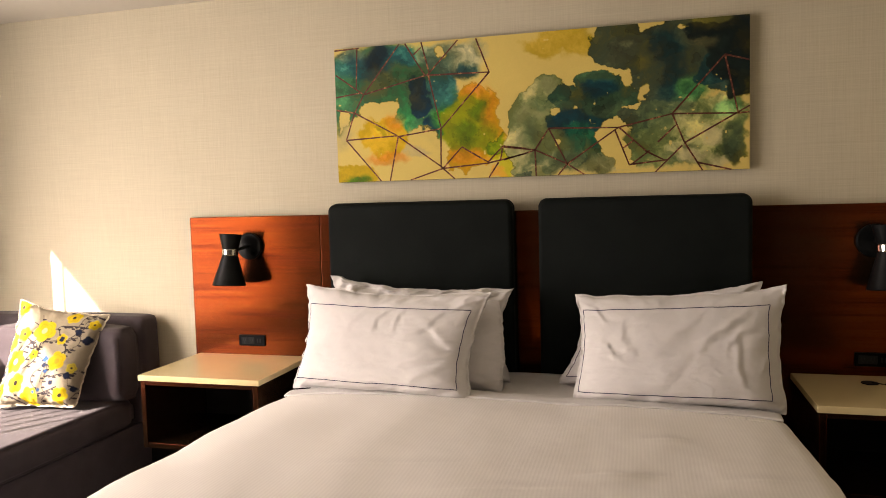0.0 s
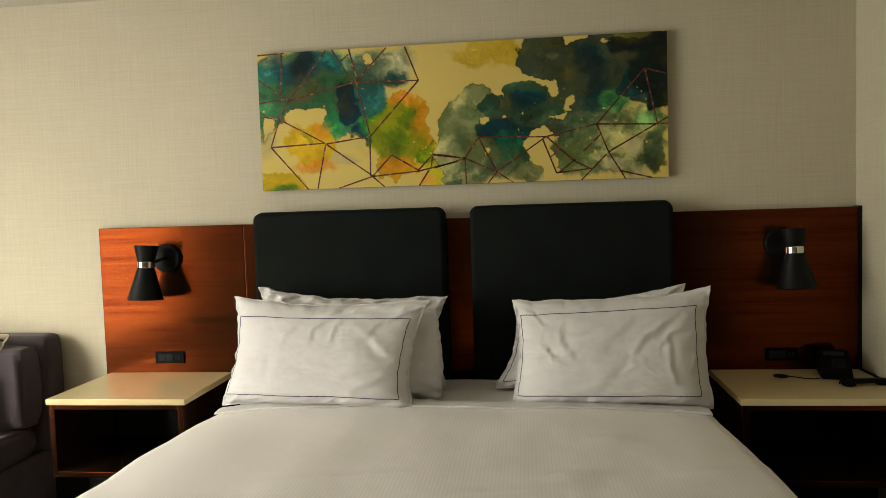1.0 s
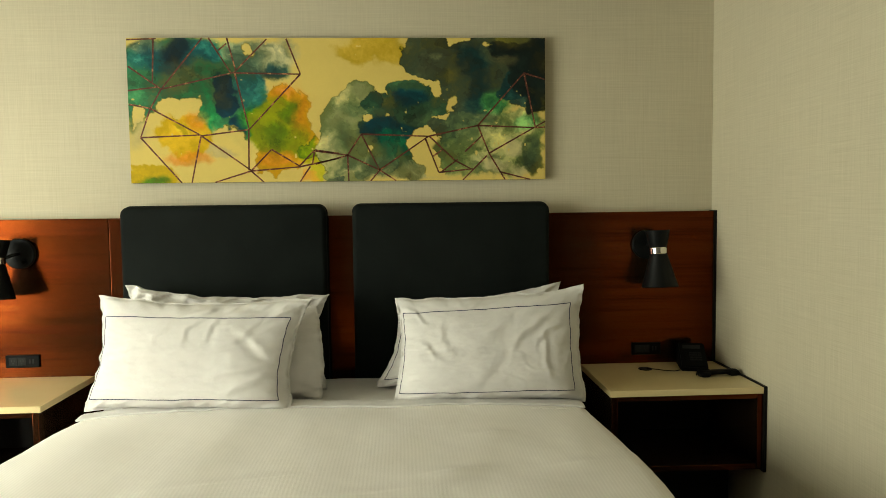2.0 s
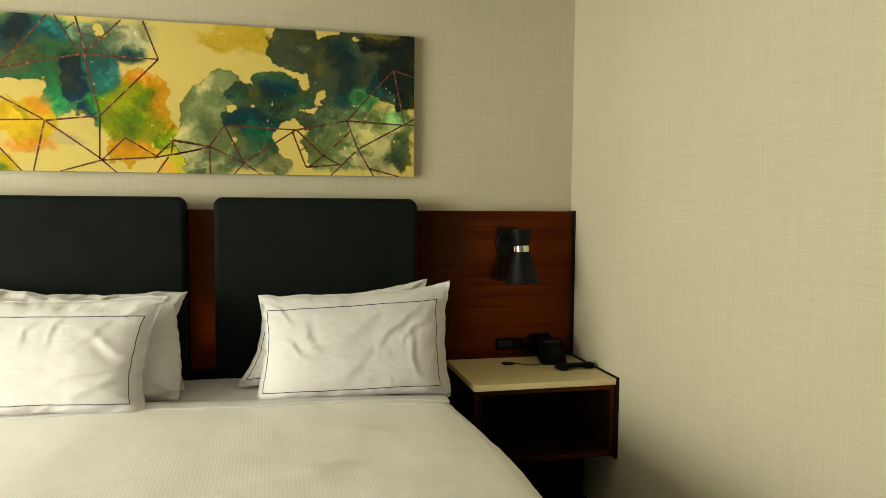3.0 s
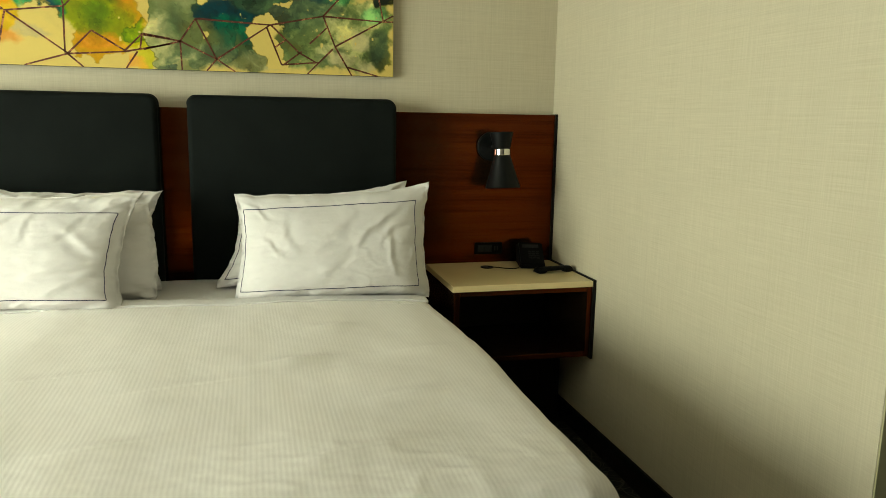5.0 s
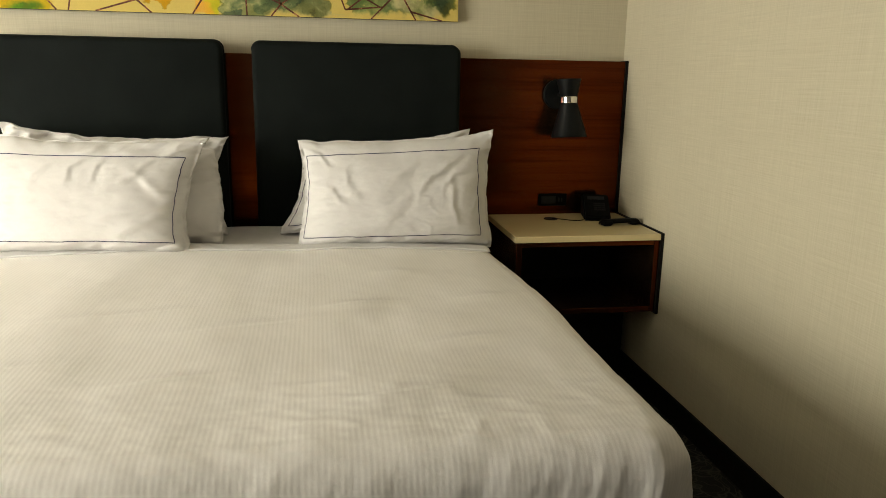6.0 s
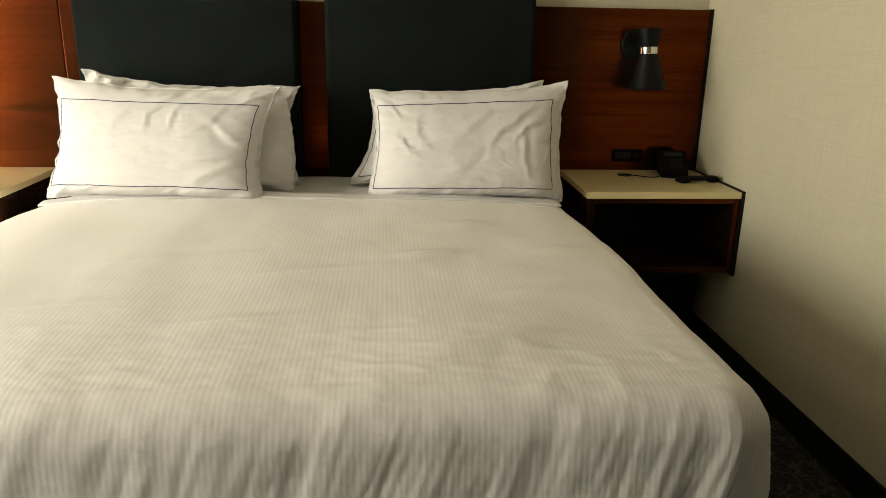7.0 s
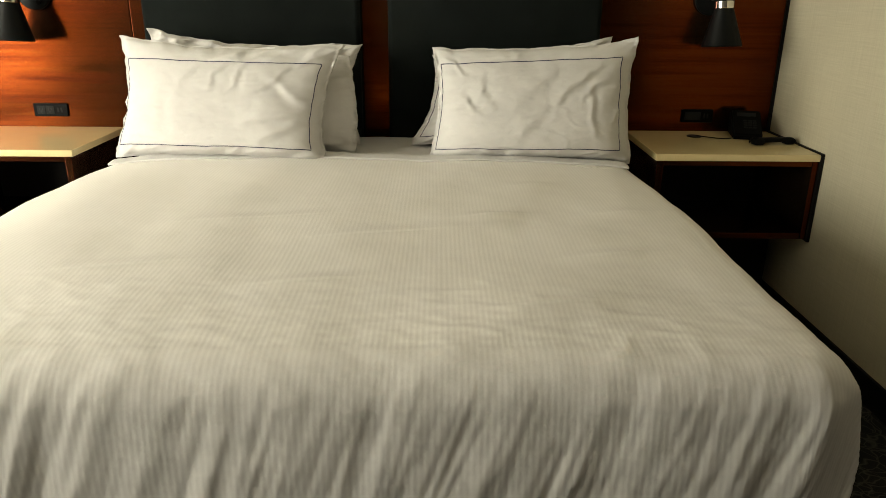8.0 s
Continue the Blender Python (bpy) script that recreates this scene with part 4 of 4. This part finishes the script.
# ---- pillows ----
def pillow_point(c, u, v, side, thick, ears, seed, crease, tucks=(), crumple=0.3):
    """A place on a pillow: corners c (top left, top right, bottom left, bottom right), u to the right, v down, in -1..1; side 1 is the front.
    tucks: creases (u, v, u, v, depth, width); crumple: how much the loose top edge is rumpled."""
    tl, tr, bl, br = c
    e = max(abs(u), abs(v))
    pu = u * (1 - ears * (1 - v * v) * abs(u) ** 2) * (1 - 0.035 * max(0.0, v) ** 10)
    pv = v * (1 - ears * (1.2 if v < 0 else 0.5) * (1 - u * u) * abs(v) ** 2)
    pu += 0.014 * noise.fractal((v * 3.6 + seed, 1.0 if u > 0 else 4.0, 0.3), 1, 2, 4) * abs(u) ** 3
    pv += (0.03 + 0.035 * crumple * (v < 0)) * noise.fractal((u * 2.3 + seed, 7.0 if v > 0 else 9.0, 0.7), 1, 2, 5) * abs(v) ** 3
    a, b = (pu + 1) / 2, (pv + 1) / 2
    p = (tl * (1 - a) + tr * a) * (1 - b) + (bl * (1 - a) + br * a) * b
    n = (bl - tl).cross(tr - tl).normalized()
    k = 0.965
    iu, iv = min(1, abs(u) / k), min(1, abs(v) / k)
    body = (max(0.0, 1 - iu ** 2.8) ** 0.55) * (max(0.0, 1 - iv ** (2.2 if v < 0 else 5.0)) ** 0.5)
    h = 0.004 + thick * body * (1 + 0.34 * v)
    w = 0.30 * noise.fractal((u * 1.9 + seed, v * 1.6, side * 3.0), 1.0, 2.0, 3) + 0.10 * noise.fractal((u * 6 + v * 2 + seed, v * 7 - u, side * 5.0), 1.0, 2.0, 3)
    # gathers that run in from the seams and the corners
    g = noise.noise((math.atan2(v, u) * 9 + seed, 0.9 * math.hypot(u, v), side)) * min(1.0, e) ** 6
    h += crease * (0.8 * w + 0.6 * g)
    # small crisp wrinkles in a few places
    crisp = max(0.0, 1 - 4.5 * abs(noise.noise((u * 3.4 + v * 1.6 + seed, v * 3.6 - u * 1.5, 2.7 * side))))
    h += 0.0016 * crisp * max(0.0, min(1.0, 0.25 + 1.8 * noise.noise((u * 1.5 + seed * 3, v * 1.5, 4.4))))
    # rumples of the loose flange along the top
    loose = max(0.0, min(1.0, (-v - 0.62) / 0.2)) * (1 - 0.6 * max(0.0, (-v - 0.93) / 0.07))
    some = max(0.0, min(1.0, 0.45 + 1.6 * noise.noise((u * 1.7 + seed * 2, 0.0, 8.5))))
    h += crumple * loose * some * (0.020 * (1 - 2.2 * abs(noise.noise((u * 4.5 + 2.6 * v + seed * 5, v * 4 - u, 1.5)))) + 0.008 * noise.noise((u * 12 + 6 * v, v * 7, seed)))
    # and of the tucked flange along the bottom
    under_seam = max(0.0, min(1.0, (v - 0.76) / 0.1))
    h += 0.008 * under_seam * (1 - 2.5 * abs(noise.noise((u * 5 + 5 * v + seed, v * 4, 3.5))))
    if side > 0:
        for u0, v0, u1, v1, deep, wide in tucks:
            lx, ly = (u1 - u0) * 1.9, v1 - v0
            ln = math.hypot(lx, ly)
            rx, ry = (u - u0) * 1.9, v - v0
            t = (rx * lx + ry * ly) / ln / ln
            if -0.15 < t < 1.15:
                q = ((rx * ly - ry * lx) / ln + 0.05 * math.sin(3.7 * t + seed + 5 * u0) + 0.04 * noise.noise((t * 4, u0 * 9, seed))) / wide
                taper = max(0.0, math.sin(math.pi * (t + 0.15) / 1.3)) ** 0.7
                h += 0.62 * deep * taper * (math.exp(-q * q) - 0.75 * math.exp(-((q - 1.3) / 1.5) ** 2))
    edge = 0.0 if e < k else (e - k) / (1 - k)
    wob = edge * 0.014 * noise.noise((u * 7 + seed, v * 7, 7))
    return p + n * (side * max(0.0025, h) + wob)


def pillow(c, thick, label, seed, ears=0.06, crease=0.018, border=None, tucks=(), crumple=0.3, group="pillows on the bed", mat=None, name="pillow"):
    c = [Vector(p) for p in c]
    base = (c[2] + c[3]) / 2
    root = thing(name, base, label, "pillow", group)
    n = 140
    bm = sheet(n, n, lambda a, b: pillow_point(c, 2 * a - 1, 2 * b - 1, 1, thick, ears, seed, crease, tucks, crumple), lambda a, b: (a, b))
    back = sheet(n, n, lambda a, b: pillow_point(c, 2 * a - 1, 2 * b - 1, -1, thick, ears, seed, crease, tucks, crumple), lambda a, b: (a, b))
    merge(bm, back)
    bmesh.ops.remove_doubles(bm, verts=bm.verts, dist=0.0001)
    rim = [(-1 + 2 * i / n, -1) for i in range(n)] + [(1, -1 + 2 * i / n) for i in range(n)] + [(1 - 2 * i / n, 1) for i in range(n)] + [(-1, 1 - 2 * i / n) for i in range(n)]
    fr = [bm.verts.new(pillow_point(c, u, v, 1, thick, ears, seed, crease, tucks, crumple)) for u, v in rim]
    bk = [bm.verts.new(pillow_point(c, u, v, -1, thick, ears, seed, crease, tucks, crumple)) for u, v in rim]
    for i in range(len(rim)):
        j = (i + 1) % len(rim)
        bm.faces.new((fr[i], fr[j], bk[j], bk[i]))
    bmesh.ops.remove_doubles(bm, verts=bm.verts, dist=0.0001)
    bmesh.ops.recalc_face_normals(bm, faces=bm.faces)
    part("case", bm, mat or M_LINEN, root)
    if border:
        u0, u1, v0, v1 = border
        steps = 110
        path = [(u0 + (u1 - u0) * i / steps, v0) for i in range(steps)] + [(u1, v0 + (v1 - v0) * i / steps) for i in range(steps)]
        path += [(u1 - (u1 - u0) * i / steps, v1) for i in range(steps)] + [(u0, v1 - (v1 - v0) * i / steps) for i in range(steps)]
        part("stitched_border", tube([pillow_point(c, u, v, 1, thick, ears, seed, crease, tucks, crumple) for u, v in path], 0.0017, 6, True), M_STITCH, root, "thin navy stitched border line")
    return root


# rear ones, leaning on the headboards
pillow([(-1.405, 3.18, 1.140), (-0.572, 3.18, 1.098), (-1.43, 3.13, 0.710), (-0.568, 3.10, 0.710)], 0.075, "white pillow with a rumpled edge leaning on the headboard", 3.0, 0.13, 0.030, crumple=1.2)
pillow([(-1.350, 3.075, 1.040), (-0.610, 3.06, 1.060), (-1.37, 3.00, 0.706), (-0.578, 2.93, 0.712)], 0.085, "white pillow squeezed between two others", 15.0, -0.03, 0.022, crumple=0.3)
pillow([(-0.295, 3.17, 1.055), (0.410, 3.17, 1.130), (-0.390, 3.09, 0.716), (0.405, 3.12, 0.710)], 0.080, "white bordered pillow leaning on the headboard behind another", 11.0, 0.13, 0.030, border=(-0.93, 0.90, -0.8, 0.84), crumple=0.7)
# front pair
pillow([(-1.435, 2.98, 1.130), (-0.612, 2.93, 1.112), (-1.482, 2.89, 0.700), (-0.668, 2.765, 0.708)], 0.105, "plump white pillow with a navy stitched border", 6.0, 0.105, 0.014, border=(-0.93, 0.89, -0.63, 0.79), crumple=0.7,
       tucks=((0.84, 0.10, 0.30, 0.42, 0.010, 0.07), (0.84, 0.02, 0.40, -0.38, 0.009, 0.08), (0.82, 0.22, 0.45, 0.72, 0.008, 0.08), (0.06, -0.62, -0.08, -0.22, 0.007, 0.06), (0.24, -0.60, 0.10, -0.20, 0.007, 0.06), (-0.25, -0.60, -0.34, -0.1, 0.005, 0.09), (0.62, -0.62, 0.30, -0.10, 0.006, 0.07), (-0.55, 0.0, -0.5, 0.6, 0.004, 0.10), (-0.9, 0.62, -0.5, 0.76, 0.005, 0.05), (0.92, -0.9, 0.70, -0.55, 0.008, 0.05)))
pillow([(-0.295, 2.97, 1.095), (0.462, 2.97, 1.140), (-0.312, 2.89, 0.696), (0.455, 2.87, 0.694)], 0.100, "creased white pillow with a navy stitched border", 21.0, 0.085, 0.016, border=(-0.95, 0.85, -0.70, 0.80), crumple=0.6,
       tucks=((-0.74, -0.05, -0.52, 0.16, 0.010, 0.06), (-0.78, 0.18, -0.45, 0.02, 0.008, 0.05), (-0.55, -0.35, -0.40, 0.10, 0.007, 0.08), (0.62, -0.62, 0.22, 0.0, 0.009, 0.07), (0.72, -0.35, 0.45, -0.05, 0.008, 0.06), (0.50, -0.1, 0.62, 0.55, 0.008, 0.07), (0.18, -0.55, -0.1, -0.15, 0.006, 0.10), (0.1, 0.1, -0.2, 0.6, 0.005, 0.11), (-0.9, -0.75, -0.68, -0.5, 0.008, 0.05), (0.94, 0.1, 0.75, 0.3, 0.007, 0.05), (-0.92, 0.86, 0.0, 0.90, 0.006, 0.035)))

# ---- sofa by the window ----
SX0, SX1, SY0, SY1 = -3.60, -2.55, 2.00, 3.40
sofa = thing("sofa", (-3.1, 2.5, 0.0), "mauve grey upholstered daybed sofa by the window", "sofa")
part("base", soft_box(SX0, SX1 - 0.01, SY0, SY1, 0.06, 0.365, 0.025, 0.004), M_SOFA, sofa)
part("seat_cushion", soft_box(SX0 + 0.2, SX1, SY0 + 0.005, SY1 - 0.16, 0.366, 0.515, 0.04, 0.012, 16), M_SOFA, sofa)
part("armrest", soft_box(SX0, SX1 + 0.05, SY1 - 0.14, SY1, 0.366, 0.922, 0.030, 0.006), M_SOFA, sofa)
part("backrest", soft_box(SX0, SX0 + 0.195, SY0, SY1 - 0.145, 0.366, 0.922, 0.030, 0.006), M_SOFA, sofa)
part("side_cushion", soft_box(SX0 + 0.32, SX1 + 0.035, SY1 - 0.30, SY1 - 0.145, 0.520, 0.885, 0.045, 0.016), M_SOFA, sofa)
for x in (SX0 + 0.08, SX1 - 0.10):
    for y in (SY0 + 0.08, SY1 - 0.08):
        part("foot", box(x - 0.025, x + 0.025, y - 0.025, y + 0.025, 0.0, 0.0605, 0.004), M_BLACK, sofa, "short black foot")

# -- floral cushion --
CORN = [Vector(p) for p in ((-3.035, 3.06, 1.035), (-2.60, 3.16, 0.95), (-3.035, 2.86, 0.545), (-2.635, 2.94, 0.54))]
throw = thing("throw_pillow", (CORN[2] + CORN[3]) / 2, "cream throw pillow printed with yellow and navy flowers", "pillow")
NF = 170
FU, FV = np.meshgrid(np.linspace(0, 1, NF + 1), np.linspace(0, 1, NF + 1), indexing="ij")
fw1, fw2 = field(FU, FV, 6, 4, 0.6, 1.0), field(FU, FV, 6, 4, 0.6, 1.0)
CLOTH = np.ones((NF + 1, NF + 1, 3)) * np.array((0.30, 0.255, 0.185))


def ink(mask, color):
    m = np.clip(mask, 0, 1)[..., None]
    CLOTH[:] = CLOTH * (1 - m) + np.array(color) * m


def flower(u, v, r, petals, color, heart):
    du, dv_ = FU - u + 0.012 * fw1, FV - v + 0.012 * fw2
    d, a = np.hypot(du, dv_), np.arctan2(dv_, du)
    r = r * 1.22
    edge = r * (0.80 + 0.20 * np.abs(np.sin(a * petals / 2 + u * 9)))
    ink((edge - d) * 90, color)
    ink((1 - np.abs(d - edge * 0.62) / 0.007) * 0.5, tuple(k * 0.62 for k in color))
    ink((r * 0.27 - d) * 110, heart)


def twig(u0, v0, u1, v1, bend, w=0.009, color=(0.03, 0.025, 0.03)):
    for i in range(26):
        t = i / 25
        u = u0 + (u1 - u0) * t + bend * (v0 - v1) * math.sin(math.pi * t)
        v = v0 + (v1 - v0) * t + bend * (u1 - u0) * math.sin(math.pi * t)
        ink((w - np.hypot(FU - u, FV - v)) * 190, color)
        if i % 6 == 3:
            ink((1 - np.hypot((FU - u - 0.018) / 0.024, (FV - v - 0.012) / 0.010)) * 5, color)


DARK, YEL, NAVY, BLUE = (0.035, 0.025, 0.025), (0.54, 0.40, 0.008), (0.012, 0.018, 0.045), (0.03, 0.09, 0.25)
for k in range(44):
    u, v, a = RNG.rand(), RNG.rand(), RNG.rand() * 6.28
    twig(u, v, u + 0.24 * math.cos(a), v + 0.24 * math.sin(a), RNG.rand() - 0.5, 0.006 + 0.005 * RNG.rand())
flower(0.44, 0.27, 0.105, 5, YEL, (0.62, 0.50, 0.30)), flower(0.22, 0.33, 0.065, 5, YEL, DARK), flower(0.08, 0.42, 0.085, 6, YEL, (0.60, 0.40, 0.02))
flower(0.22, 0.60, 0.10, 6, YEL, (0.64, 0.54, 0.33)), flower(0.32, 0.80, 0.085, 5, YEL, DARK), flower(0.70, 0.56, 0.085, 5, YEL, (0.5, 0.3, 0.02))
flower(0.06, 0.06, 0.08, 5, YEL, DARK), flower(0.68, 0.08, 0.07, 5, YEL, DARK), flower(0.92, 0.14, 0.055, 5, YEL, DARK), flower(0.50, 0.93, 0.09, 6, YEL, (0.5, 0.35, 0.02))
flower(0.84, 0.90, 0.075, 5, YEL, DARK), flower(0.66, 0.34, 0.055, 5, YEL, NAVY), flower(0.88, 0.62, 0.05, 5, (0.55, 0.45, 0.05), DARK), flower(0.42, 0.52, 0.045, 5, YEL, DARK)
flower(0.10, 0.86, 0.06, 5, YEL, DARK)
for u, v, r, col in ((0.66, 0.34, 0.030, NAVY), (0.93, 0.32, 0.048, NAVY), (0.80, 0.24, 0.035, NAVY), (0.86, 0.70, 0.035, NAVY), (0.08, 0.72, 0.035, NAVY), (0.57, 0.55, 0.028, BLUE), (0.58, 0.61, 0.026, NAVY), (0.62, 0.67, 0.024, BLUE), (0.72, 0.78, 0.026, NAVY), (0.60, 0.86, 0.020, BLUE), (0.54, 0.88, 0.018, BLUE), (0.95, 0.82, 0.03, NAVY)):
    flower(u, v, r, 4, col, col)


def throw_side(side):
    return sheet(NF, NF, lambda a, b: pillow_point(CORN, 2 * a - 1, 2 * b - 1, side, 0.085, 0.09, 31.0, 0.020, (), 0.05))


for side, nm in ((1, "front_cover"), (-1, "back_cover")):
    bm = throw_side(side)
    if side > 0:
        bmesh.ops.reverse_faces(bm, faces=bm.faces)
    ob = part(nm, bm, M_FLORAL, throw, "printed floral cotton")
    layer = ob.data.color_attributes.new("paint", "FLOAT_COLOR", "POINT")
    rgba = np.ones(((NF + 1) ** 2, 4), dtype=np.float32)
    rgba[:, :3] = np.clip(CLOTH.reshape(-1, 3), 0, 1)
    layer.data.foreach_set("color", rgba.ravel())
rim = [(-1 + i / 30, -1) for i in range(60)] + [(1, -1 + i / 30) for i in range(60)] + [(1 - i / 30, 1) for i in range(60)] + [(-1, 1 - i / 30) for i in range(60)]
part("piping", tube([(pillow_point(CORN, u, v, 1, 0.085, 0.09, 31.0, 0.020, (), 0.05) + pillow_point(CORN, u, v, -1, 0.085, 0.09, 31.0, 0.020, (), 0.05)) / 2 for u, v in rim], 0.0045, 6, True), fabric_mat("cream_piping", (0.5, 0.43, 0.32), (0.62, 0.55, 0.42)), throw)
